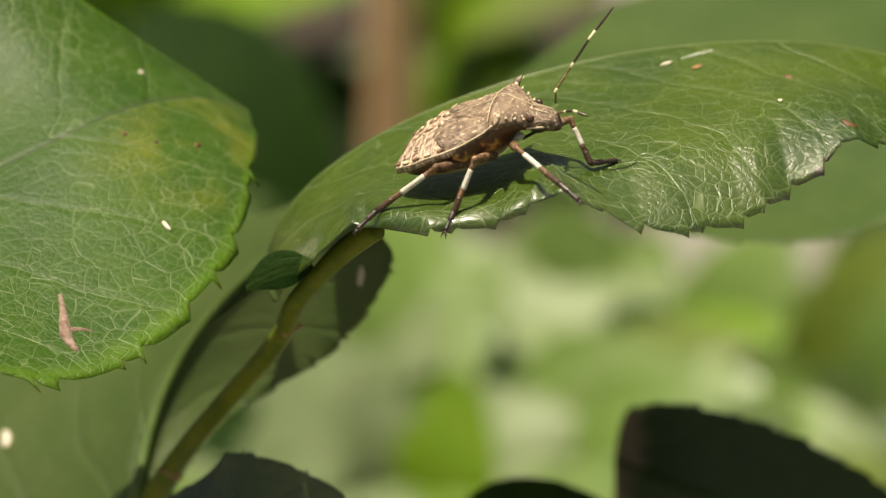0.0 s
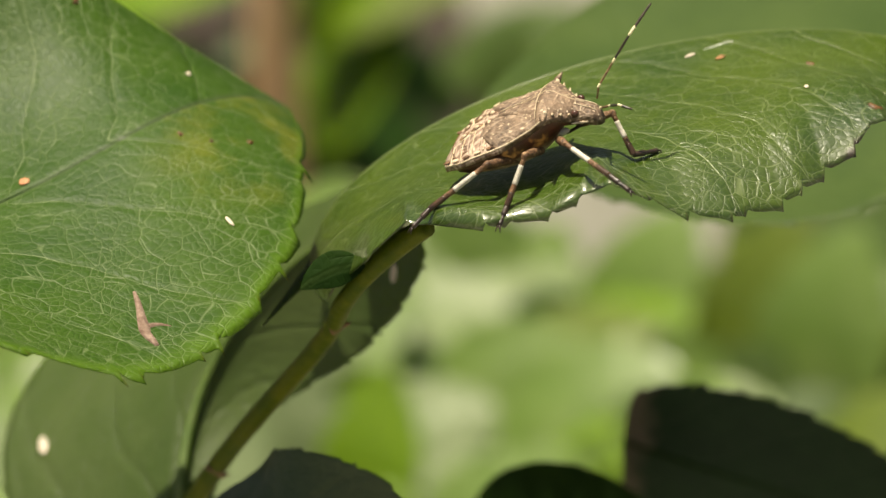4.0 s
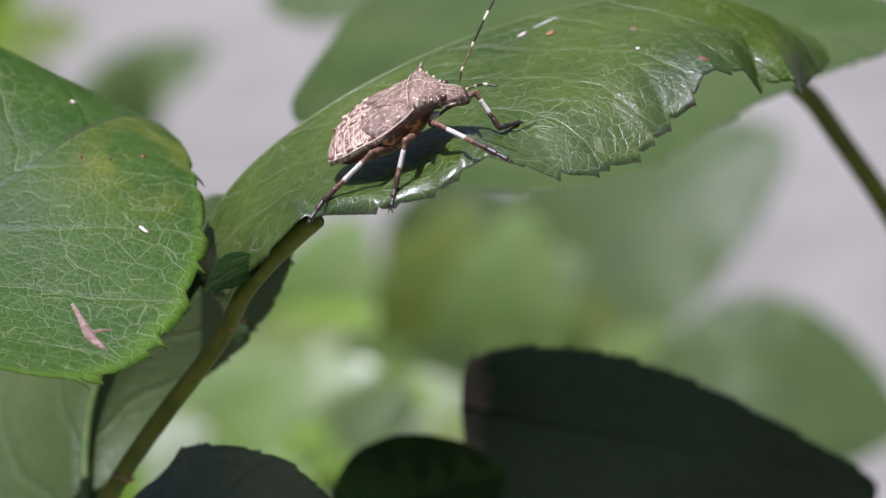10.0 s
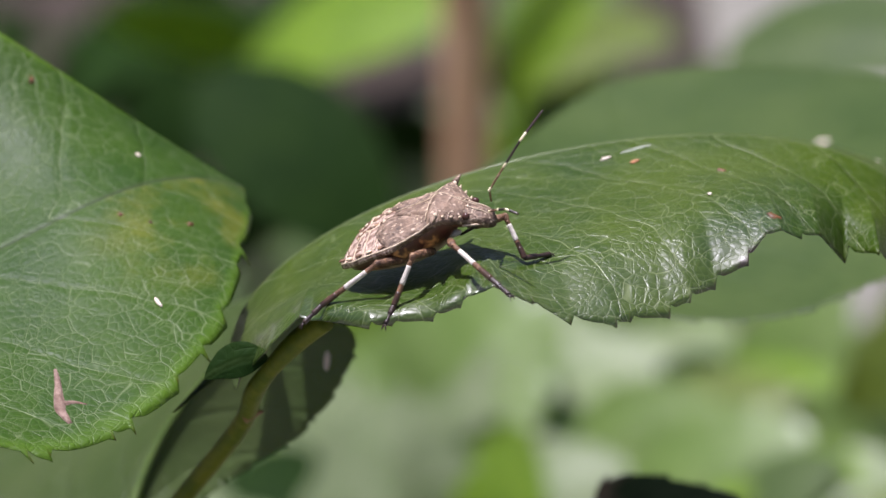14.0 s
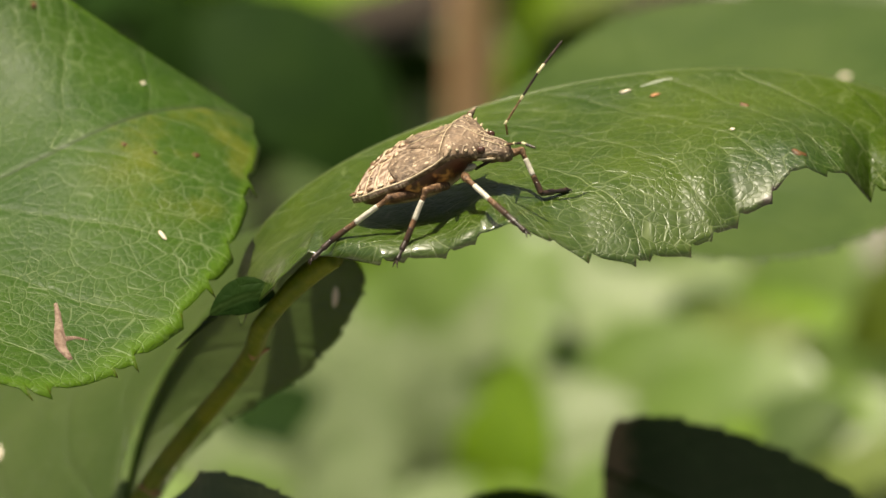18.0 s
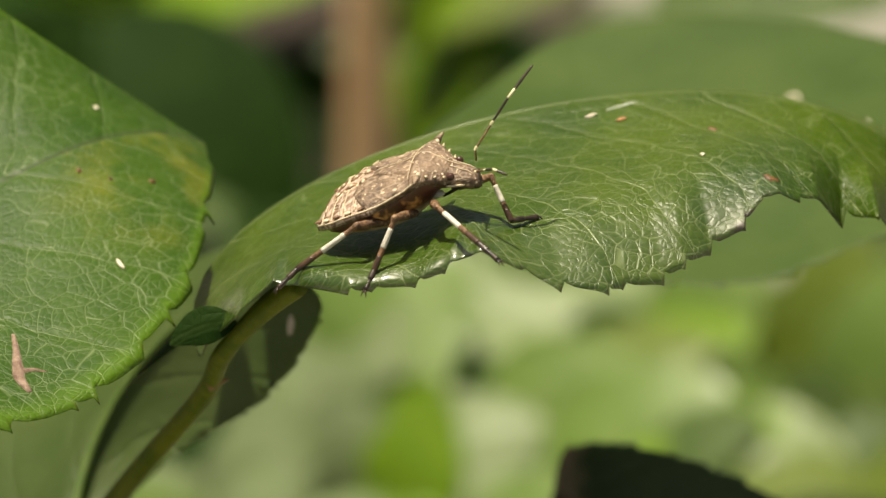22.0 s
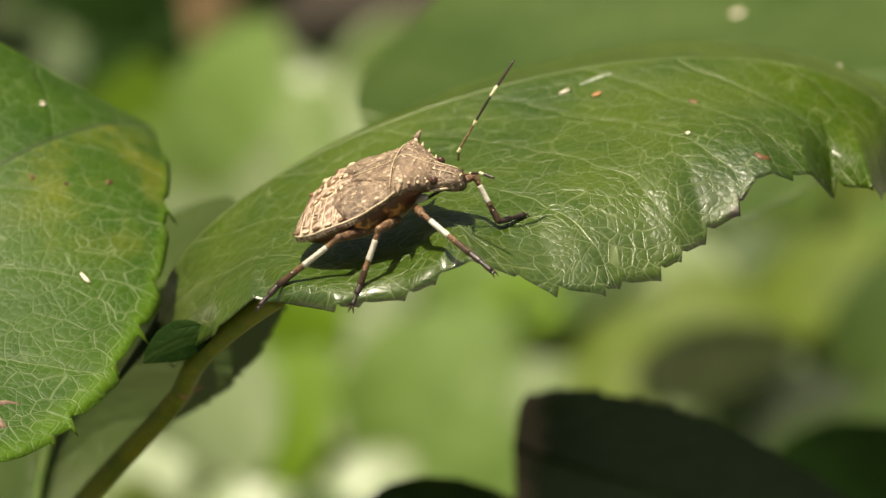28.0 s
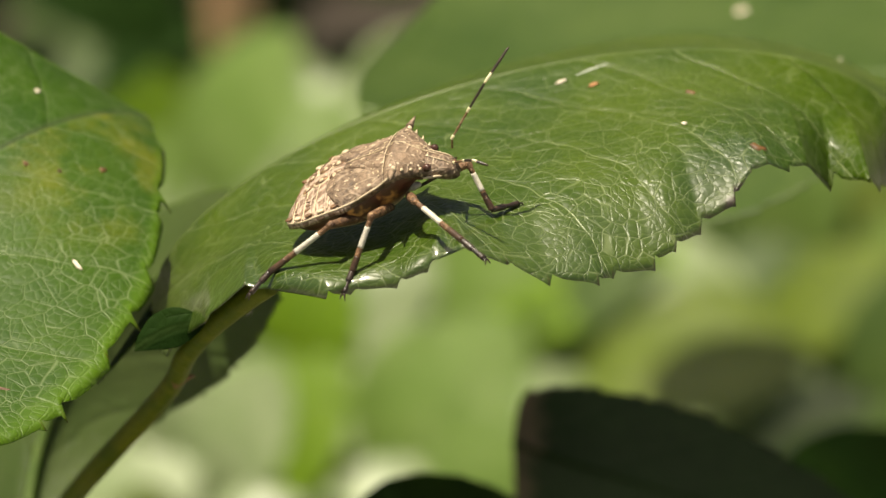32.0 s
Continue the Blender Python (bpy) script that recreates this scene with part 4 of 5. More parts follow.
    (-0.0798, 0.6056, 0.3787, -0.61, 0.13, 0.80, -0.32, -0.51, 0.87, 34, 2, "d"),
    (0.1040, 0.5944, 0.3738, -0.76, 0.08, 0.66, 0.02, -0.30, 0.87, 40, 2, "o"),
    (-0.0261, 0.3723, 0.3911, 0.10, 0.25, 0.97, 0.00, -0.49, 0.87, 23, 2, "o"),
    (-0.0996, 0.5502, 0.3819, 0.96, -0.24, -0.23, -0.04, -0.32, 0.87, 40, 2, "w"),
    (0.0414, 0.4815, 0.3829, 0.43, 0.15, 0.90, -0.31, -0.59, 0.87, 31, 2, "w"),
    (-0.0758, 0.6484, 0.3723, -0.98, -0.06, 0.22, 0.06, -0.37, 0.87, 37, 1, "p"),
    (-0.0413, 0.4441, 0.3835, -0.52, 0.23, 0.84, 0.01, -0.70, 0.87, 30, 1, "p"),
    (-0.0793, 0.4848, 0.3866, 0.84, 0.02, 0.57, 0.08, -0.59, 0.87, 31, 2, "l"),
    (-0.0063, 0.3804, 0.3872, 0.98, -0.23, -0.03, 0.05, -0.53, 0.87, 28, 2, "w"),
    (0.1133, 0.5438, 0.3830, -0.67, 0.14, 0.75, -0.24, -0.69, 0.87, 35, 2, "w"),
    (0.0751, 0.4839, 0.3868, 0.95, -0.29, -0.17, -0.21, -0.37, 0.87, 31, 1, "w"),
    (0.0217, 0.5595, 0.3803, 0.82, 0.09, 0.59, -0.28, -0.51, 0.87, 36, 2, "w"),
    (0.1181, 0.6398, 0.3704, 0.97, -0.23, -0.17, -0.09, -0.31, 0.87, 34, 2, "d"),
    (-0.0491, 0.5753, 0.3757, 0.74, 0.08, 0.68, -0.00, -0.56, 0.87, 33, 2, "l"),
    (0.0862, 0.5064, 0.3786, -0.54, 0.15, 0.84, -0.16, -0.65, 0.87, 35, 2, "g"),
    (0.1238, 0.5874, 0.3761, -0.32, 0.20, 0.94, -0.19, -0.53, 0.87, 38, 2, "w"),
    (-0.1085, 0.4835, 0.3824, -0.99, -0.15, 0.11, 0.06, -0.41, 0.87, 28, 1, "p"),
    (-0.1202, 0.6078, 0.3726, -0.95, -0.28, -0.22, -0.06, -0.31, 0.87, 38, 2, "g"),
    (-0.0624, 0.6195, 0.3768, -0.98, -0.06, 0.26, 0.08, -0.70, 0.87, 32, 1, "g"),
    (0.0940, 0.5778, 0.3746, -0.81, 0.06, 0.60, -0.19, -0.49, 0.87, 35, 2, "g"),
    (0.0904, 0.3861, 0.3873, 0.47, 0.19, 0.88, 0.07, -0.58, 0.87, 30, 2, "g"),
    (0.0493, 0.5856, 0.3775, -0.98, -0.07, 0.26, 0.04, -0.32, 0.87, 41, 1, "w"),
    (-0.1141, 0.6588, 0.3712, -0.30, 0.17, 0.95, 0.06, -0.56, 0.87, 42, 2, "l"),
    (0.0391, 0.3600, 0.3929, 0.41, 0.20, 0.90, -0.23, -0.58, 0.87, 28, 2, "p"),
    (-0.0928, 0.6304, 0.3776, -0.86, 0.03, 0.54, 0.01, -0.68, 0.87, 36, 1, "d"),
    (0.1134, 0.4153, 0.3850, 0.76, 0.07, 0.66, -0.07, -0.62, 0.87, 29, 2, "g"),
    (-0.0025, 0.4160, 0.3913, 0.66, 0.14, 0.76, -0.25, -0.70, 0.87, 33, 1, "l"),
    (-0.0859, 0.5265, 0.3827, -0.97, -0.22, -0.18, -0.32, -0.69, 0.87, 32, 1, "w"),
    (-0.0877, 0.6695, 0.3690, -0.22, 0.18, 0.97, -0.18, -0.38, 0.87, 36, 2, "l"),
    (0.0636, 0.4183, 0.3878, -0.96, -0.00, 0.31, 0.06, -0.30, 0.87, 30, 2, "p"),
    (0.0304, 0.5938, 0.3801, 0.08, 0.18, 0.99, -0.02, -0.69, 0.87, 36, 2, "p"),
    (-0.1160, 0.5427, 0.3770, 0.03, 0.21, 0.99, -0.31, -0.51, 0.87, 36, 2, "o"),
    (0.1153, 0.5636, 0.3797, -0.97, -0.19, -0.20, -0.06, -0.65, 0.87, 36, 1, "o"),
    (-0.0054, 0.6436, 0.3700, 0.29, 0.18, 0.95, -0.24, -0.39, 0.87, 30, 2, "g"),
    (-0.0008, 0.4746, 0.3820, -0.97, -0.19, -0.19, -0.20, -0.47, 0.87, 26, 2, "o"),
    (0.0079, 0.3600, 0.3935, -0.54, 0.22, 0.83, -0.30, -0.30, 0.87, 25, 1, "g"),
    (0.0468, 0.5534, 0.3822, 0.99, -0.20, -0.10, -0.23, -0.35, 0.87, 29, 1, "d"),
    (-0.0276, 0.6496, 0.3734, 0.75, 0.06, 0.67, 0.03, -0.37, 0.87, 32, 2, "d"),
    (-0.0108, 0.5708, 0.3765, -0.80, 0.05, 0.62, 0.08, -0.60, 0.87, 32, 2, "p"),
    (0.1019, 0.3600, 0.3868, 0.75, 0.09, 0.68, -0.07, -0.70, 0.87, 27, 1, "w"),
    (-0.0625, 0.4928, 0.3859, 0.92, -0.02, 0.41, -0.19, -0.30, 0.87, 37, 2, "p"),
    (0.0496, 0.3767, 0.3887, 0.95, -0.08, 0.33, -0.21, -0.50, 0.87, 27, 2, "g"),
    (-0.0513, 0.5975, 0.3796, 0.95, -0.05, 0.33, 0.08, -0.30, 0.87, 34, 2, "g"),
    (-0.1043, 0.4571, 0.3887, -0.79, 0.05, 0.64, -0.30, -0.45, 0.87, 26, 1, "p")]:
    back_leaf(hedge, *row[:10], row[10], *TONE[row[11]])
part("branch", tube([(-0.06, 0.66, -0.01, 0.004), (-0.04, 0.58, 0.22, 0.003), (-0.02, 0.52, 0.34, 0.002), (0.01, 0.50, 0.372, 0.0015)], 8, 5), STEM, hedge, "thin olive branch")
part("branch", tube([(0.02, 0.68, -0.01, 0.004), (0.04, 0.62, 0.20, 0.003), (0.05, 0.58, 0.34, 0.0022), (0.06, 0.56, 0.37, 0.0016)], 8, 5), STEM, hedge, "thin green branch")

cane = thing("cane", "brown upright woody cane rising from the bed", "plant stem")
part("stalk", tube([(-0.014, 0.85, -0.01, 0.0080), (-0.010, 0.85, 0.2, 0.0076), (-0.008, 0.85, 0.35, 0.0074), (-0.004, 0.85, 0.7, 0.0068)], 12, 6, wobble=0.1), CANE, cane)

for k, (z, r) in enumerate(((0.17, 0.0092), (0.41, 0.0087), (0.60, 0.0082))):
    x = -0.0115 + 0.012 * z
    part("node", tube([(x, 0.85, z - 0.008, r * 0.8), (x, 0.85, z, r), (x, 0.85, z + 0.008, r * 0.8)], 12, 3, wobble=0.15), CANE, cane)
    part("bud", tube([(x, 0.85, z, 0.004), (x + 0.008 * (-1) ** k, 0.845, z + 0.008, 0.0032), (x + 0.010 * (-1) ** k, 0.843, z + 0.018, 0.0006)], 7, 3), THORN, cane)

# low planting in the bed, dense and dark: one mass of small leaves for each tone
rng = random.Random(4)


def leaf_mass(name, label, material, count, xs, ys, zs, lengths):
    """One mesh of many small loose leaves, for plants too far off to tell their leaves apart."""
    src = BACK[0]
    n = len(src.vertices)
    co = np.empty(n * 3)
    src.vertices.foreach_get("co", co)
    co = np.c_[co.reshape(-1, 3), np.ones(n)]
    faces = np.array([list(p.vertices) for p in src.polygons])
    uvs = []
    for layer in src.uv_layers:
        flat = np.empty(len(src.loops) * 2)
        layer.data.foreach_get("uv", flat)
        uvs.append(flat)
    verts, polys = [], []
    for k in range(count):
        turn = Euler((rng.uniform(-0.6, 0.6), rng.uniform(-0.5, 0.7), rng.uniform(0, 6.28))).to_matrix().to_4x4()
        m = Matrix.Translation((rng.uniform(*xs), rng.uniform(*ys), rng.uniform(*zs))) @ turn @ Matrix.Scale(rng.uniform(*lengths) / 60, 4)
        verts.append((co @ np.array(m).T)[:, :3])
        polys.append(faces + n * k)
    mesh = bpy.data.meshes.new(name)
    mesh.from_pydata(np.concatenate(verts).tolist(), [], np.concatenate(polys).tolist())
    for layer, flat in zip(src.uv_layers, uvs):
        mesh.uv_layers.new(name=layer.name).data.foreach_set("uv", np.tile(flat, count))
    mesh.materials.append(material)
    return tagged(new(name, mesh), label, "plants", kind="stuff")


leaf_mass("bed_foliage", "dense dark green foliage in the bed", LEAF_BACK, 150, (-0.80, 0.02), (1.05, 2.0), (0.0, 0.36), (45, 90))
leaf_mass("bed_foliage", "bright fresh green foliage in the bed", LEAF_LIGHT, 60, (-0.80, 0.02), (0.95, 1.9), (0.05, 0.40), (50, 100))
# shaded part of the bed foliage, its shade given by the leaf colour
leaf_mass("bed_foliage", "bed foliage with shade put into its deep green", LEAF_SHADE_TONE, 190, (-0.80, 0.02), (1.0, 2.0), (0.0, 0.28), (50, 110))

# hedge added out of view, as green surroundings for the glossy leaves to mirror
verts, polys = [], []
for k in range(5200):
    p = Vector((rng.uniform(-7, 7), rng.uniform(4.6, 5.4), rng.uniform(0, 4.2)))
    m = Matrix.Translation(p) @ Euler((rng.uniform(0.2, 1.3), rng.uniform(-0.5, 0.5), rng.uniform(-0.9, 0.9))).to_matrix().to_4x4() @ Matrix.Scale(rng.uniform(0.10, 0.2), 4)
    base = len(verts)
    verts += [tuple(m @ Vector(c)) for c in ((-1, 0, 0), (-0.3, -0.45, 0.1), (0.4, -0.4, 0.08), (1, 0, -0.15), (0.4, 0.4, 0.08), (-0.3, 0.45, 0.1), (0, 0, -0.05))]
    polys += [(base + 6, base + i, base + (i + 1) % 6) for i in range(6)]
mesh = bpy.data.meshes.new("hedge")
mesh.from_pydata(verts, [], polys)
mesh.materials.append(plain_material("hedge_green", (0.020, 0.045, 0.005), (0.045, 0.085, 0.010), 3, 0.7))
tagged(new("hedge", mesh), "tall dense green hedge added out of view beyond the paving", "hedge", kind="stuff")


# ---- the bug ----
BUG = Matrix.LocRotScale((0.00150, 0.00670, 0.60520), Matrix(((0.8839, 0.2459, -0.3978), (-0.2747, 0.9614, -0.0161), (0.3784, 0.1235, 0.9173))).to_quaternion(), None)
INV = BUG.inverted()


def shell_material(name, dark, mid, cream, stripes):
    """Mottled horny skin: brown grain, dark pits, cream flecks and lines."""
    g = Graph(name)
    at = g.node("TexCoord").outputs["Object"]
    grain = g.noise(at, 2000, 5.0, 0.75)
    col = g.mix(g.step(grain, 0.35, 0.65), dark, mid)
    col = g.mix(g.math("MULTIPLY", g.step(g.noise(at, 420, 3.0), 0.45, 0.7), 0.35), col, tuple(c * 1.5 for c in mid))
    stretch = g.node("Mapping", Vector=at)
    stretch.inputs["Scale"].default_value = (1.0, 0.45, 1.0) if stripes else (0.5, 1.0, 1.0)
    fleck = g.node("TexVoronoi", Vector=stretch.outputs[0], Scale=2100)
    fleck.inputs["Randomness"].default_value = 1.0
    marks = g.math("SUBTRACT", 1.0, g.step(fleck.outputs["Distance"], 0.13, 0.24))
    marks = g.math("MULTIPLY", marks, g.step(g.noise(at, 700, 2.0), 0.24, 0.42))
    net = g.node("TexVoronoi", Vector=stretch.outputs[0], Scale=1050)
    net.feature = "DISTANCE_TO_EDGE"
    lines = g.math("SUBTRACT", 1.0, g.step(net.outputs[0], 0.01, 0.09))
    lines = g.math("MULTIPLY", lines, g.step(g.noise(at, 900, 2.0), 0.44, 0.54))
    if stripes:
        sep = g.node("SeparateXYZ", Vector=at)
        fan = g.math("DIVIDE", sep.outputs[1], g.math("ADD", g.math("ABSOLUTE", g.math("ADD", sep.outputs[0], 0.001)), 0.003))
        wave = g.math("SINE", g.math("MULTIPLY_ADD", fan, 30.0, g.math("MULTIPLY", g.noise(at, 600, 2.0), 3.0)))
        lines = g.math("MAXIMUM", lines, g.math("MULTIPLY", g.step(wave, 0.1, 0.8), 0.75))
        bands = g.math("SINE", g.math("MULTIPLY", sep.outputs[0], 5200.0))
        lines = g.math("MAXIMUM", lines, g.math("MULTIPLY", g.step(bands, 0.86, 0.99), 0.7))
    col = g.mix(g.math("MAXIMUM", marks, g.math("MULTIPLY", lines, 0.75 if stripes else 0.28)), col, cream)
    pits = g.node("TexVoronoi", Vector=at, Scale=3600)
    col = g.mix(g.math("MULTIPLY", g.math("SUBTRACT", 1.0, g.step(pits.outputs["Distance"], 0.1, 0.3)), 0.55), col, tuple(c * 0.45 for c in dark))
    g.put(g.shader.inputs["Base Color"], col)
    g.put(g.shader.inputs["Roughness"], g.math("MULTIPLY_ADD", grain, 0.25, 0.48))
    height = g.math("ADD", g.math("MULTIPLY", pits.outputs["Distance"], 0.5), g.math("ADD", grain, g.math("MULTIPLY", lines, 0.5)))
    g.put(g.shader.inputs["Normal"], g.bump(height, 0.9, 0.00011))
    return g.mat


def belly_material():
    g = Graph("bug_belly")
    at = g.node("TexCoord").outputs["Object"]
    z = g.node("SeparateXYZ", Vector=at).outputs[2]
    blot = g.step(g.noise(at, 520, 3.0), 0.33, 0.43)
    high = g.step(g.math("ADD", z, g.math("MULTIPLY_ADD", g.noise(at, 700, 2.0), 0.0012, -0.0006)), -0.0021, -0.0014)
    # dark blotches on amber; the amber is brightened for light glowing through the skin
    col = g.mix(blot, (0.62, 0.30, 0.09), (0.085, 0.030, 0.016))
    col = g.mix(high, (0.60, 0.46, 0.28), col)
    g.put(g.shader.inputs["Base Color"], col)
    g.put(g.shader.inputs["Roughness"], 0.38)
    g.put(g.shader.inputs["Normal"], g.bump(g.noise(at, 2500, 4.0), 0.4, 0.00006))
    return g.mat


SHELL = shell_material("bug_shell", (0.070, 0.043, 0.026), (0.240, 0.165, 0.108), (0.54, 0.42, 0.30), False)
TERGITE = shell_material("bug_abdomen", (0.135, 0.080, 0.053), (0.310, 0.208, 0.144), (0.60, 0.47, 0.365), True)
BELLY = belly_material()
LEG_BROWN = shell_material("bug_leg_brown", (0.060, 0.030, 0.016), (0.20, 0.105, 0.050), (0.36, 0.22, 0.11), False)
LEG_DARK = plain_material("bug_leg_dark", (0.018, 0.013, 0.011), (0.060, 0.036, 0.024), 1800, 0.35, 0.4, 0.00004)
LEG_RUST = plain_material("bug_leg_rust", (0.035, 0.019, 0.012), (0.10, 0.055, 0.030), 1800, 0.35, 0.4, 0.00004)
LEG_WHITE = plain_material("bug_leg_white", (0.50, 0.46, 0.37), (0.72, 0.68, 0.58), 1500, 0.4)
THROAT = plain_material("bug_throat", (0.50, 0.46, 0.36), (0.66, 0.62, 0.50), 1500, 0.5)
CREAM = plain_material("bug_cream", (0.50, 0.39, 0.25), (0.70, 0.58, 0.41), 1500, 0.45)
EYE = plain_material("bug_eye", (0.045, 0.018, 0.012), (0.10, 0.045, 0.03), 2500, 0.2, 0.3, 0.00003)
ANT_YELLOW = plain_material("antenna_yellow", (0.72, 0.64, 0.36), (0.85, 0.78, 0.52), 1500, 0.4)

bug = thing("stink_bug", "mottled brown stink bug with white-banded legs standing on the leaf", "insect", m=BUG)
cam.data.dof.focus_object = bug        # the lens keeps its focus on the bug


def body_width(x):
    """Half width of the shield-shaped body, in mm, at x mm from its middle."""
    return float(np.interp(x, (-6.1, -6.0, -5.7, -5.0, -4, -2.8, -1, 0.6, 2.0, 2.9, 3.3, 4.0, 4.4, 4.7, 5.5, 5.85, 6.0), (0.7, 1.5, 2.4, 3.25, 3.95, 4.3, 4.2, 3.75, 3.35, 3.3, 2.7, 1.9, 1.45, 1.15, 0.98, 0.7, 0.3)))


def margin_z(x):
    return float(np.interp(x, (-6.1, -5, -2.8, 0, 1.8, 2.9, 3.4, 4.2, 6.0), (-1.0, -0.55, -0.15, -0.12, 0.15, 0.55, 0.25, -0.5, -1.5)))


def body_top(x):
    return float(np.interp(x, (-6.1, -4.5, -2, 0, 2.5, 4.2, 5.6, 6.0), (0.05, 0.65, 0.98, 1.0, 0.72, 0.62, 0.40, 0.1)))


def dome(x, y):
    w = body_width(x)
    return margin_z(x) + body_top(x) * max(0.0, 1 - (y / w) ** 2) ** 0.8 + 0.05 * noise.noise(Vector((x * 1.6, y * 1.6, 3))) + 0.025 * noise.noise(Vector((x * 5, y * 5, 8)))


def plate(name, x0, x1, low, high, raised, material, label="", steps=14, across=14, thick=0.3, parent=None):
    """A plate of the skin between x0 and x1 (mm), from low(x) to high(x) across, proud of the body by raised mm."""
    bm = bmesh.new()
    rows = []
    for under in (0, 1):
        for i in range(steps + 1):
            x = x0 + (x1 - x0) * i / steps
            a, b = low(x), high(x)
            row = []
            for j in range(across + 1):
                y = a + (b - a) * (0.5 - 0.5 * math.cos(math.pi * j / across))
                rim = min(1.0, 6 * j / across, 6 * (across - j) / across, 5 * i / steps + 0.2, 5 * (steps - i) / steps + 0.2)
                row.append(bm.verts.new(Vector((x, y, dome(x, y) + raised * (0.2 + 0.8 * rim) - under * thick)) * 0.001))
            rows.append(row)
    n1 = steps + 1
    for base in (0, n1):
        for i in range(steps):
            for j in range(across):
                bm.faces.new((rows[base + i][j], rows[base + i + 1][j], rows[base + i + 1][j + 1], rows[base + i][j + 1]))
    for i in range(steps):
        for j in (0, across):
            bm.faces.new((rows[i][j], rows[i + 1][j], rows[n1 + i + 1][j], rows[n1 + i][j]))
    for i in (0, steps):
        for j in range(across):
            bm.faces.new((rows[i][j], rows[i][j + 1], rows[n1 + i][j + 1], rows[n1 + i][j]))
    return part(name, bm, material, parent or bug, label)


def full(k):
    return (lambda x: -body_width(x) * k), (lambda x: body_width(x) * k)


for k in range(6):
    x0 = -6.1 + k * 0.95
    plate("abdomen_segment", x0, x0 + 1.02, *full(1.0), 0.04, TERGITE, "", 6, 20)
plate("scutellum", -1.1, 2.35, lambda x: -0.45 - 0.52 * (x + 1.1), lambda x: 0.45 + 0.52 * (x + 1.1), 0.20, SHELL, "", 14, 12)
for side in (-1, 1):
    def inner(x, side=side):
        return side * (0.50 + 0.50 * (x + 1.1) if x > -1.1 else 0.5 + 0.9 * max(0, -1.1 - x))

    def outer(x, side=side):
        return side * (body_width(x) * 0.985 if x > -0.9 else max(0.55, body_width(x) * 0.985 - 1.35 * (-0.9 - x) ** 1.5))

    plate("wing_pad", -2.1, 2.35, inner if side > 0 else outer, outer if side > 0 else inner, 0.22, SHELL, "", 18, 12, 0.35)
plate("pronotum", 2.2, 4.45, *full(1.0), 0.24, SHELL, "", 14, 18, 0.4)
plate("head", 4.35, 6.0, *full(1.0), 0.10, SHELL, "", 12, 12, 0.7)
rows = [(x * 0.001, 0, (dome(x, 0) + (0.24 if x > -1 else 0.06)) * 0.001, 0.000035) for x in np.linspace(-0.9, 5.2, 14)]
part("keel", tube(rows, 6, 2), CREAM, bug, "pale line along the back")
rows = [(2.25 * 0.001, y * 0.001, (dome(2.25, y) + 0.24) * 0.001, 0.00003) for y in np.linspace(-2.9, 2.9, 13)]
part("collar_line", tube(rows, 6, 2), CREAM, bug)
for side in (-1, 1):
    for x in (2.9, 3.4, 3.8, 4.2):
        w, s = body_width(x), 1.0 if x == 2.9 else 0.2
        bm = tube([(x * 0.001, side * (w - 0.15) * 0.001, (margin_z(x) + 0.2) * 0.001, 0.00009 + 0.0002 * s), ((x + 0.25 * s) * 0.001, side * (w + s) * 0.001, (margin_z(x) + 0.32) * 0.001, 0.00003)], 6, 3)
        part("spine", bm, SHELL if x == 2.9 else CREAM, bug)
    part("eye", blob((4.55 * 0.001, side * 1.32 * 0.001, (dome(4.55, 1.2) + 0.12) * 0.001), (0.00032, 0.00027, 0.00028), None, 12, 8), EYE, bug, "dark round eye")
    part("cheek_line", tube([(4.1 * 0.001, side * 1.6 * 0.001, -0.00095, 0.00008), (5.0 * 0.001, side * 1.05 * 0.001, -0.0014, 0.00009), (5.9 * 0.001, side * 0.6 * 0.001, -0.0017, 0.00006)], 6, 3), CREAM, bug)
def on_back(x, y, lift=0.0):
    """A place on the back, in metres, for x and y in mm."""
    return Vector((x, y, dome(x, y) + lift)) * 0.001


def slope(x, y):
    """The turn that lays a flat mark on the back."""
    dx = (dome(x + 0.1, y) - dome(x - 0.1, y)) / 0.2
    dy = (dome(x, y + 0.1) - dome(x, y - 0.1)) / 0.2
    return Vector((-dx, -dy, 1)).to_track_quat("Z", "Y").to_matrix().to_4x4()


def mark(name, x, y, lift, length, width, high, turn, material, parent=None, label="", seg=9):
    bm = blob(on_back(x, y, lift), (length / 2000, width / 2000, high / 1000), slope(x, y) @ pose(0, 0, 0, 0, 0, turn), seg, 6)
    return part(name, bm, material, parent or bug, label)


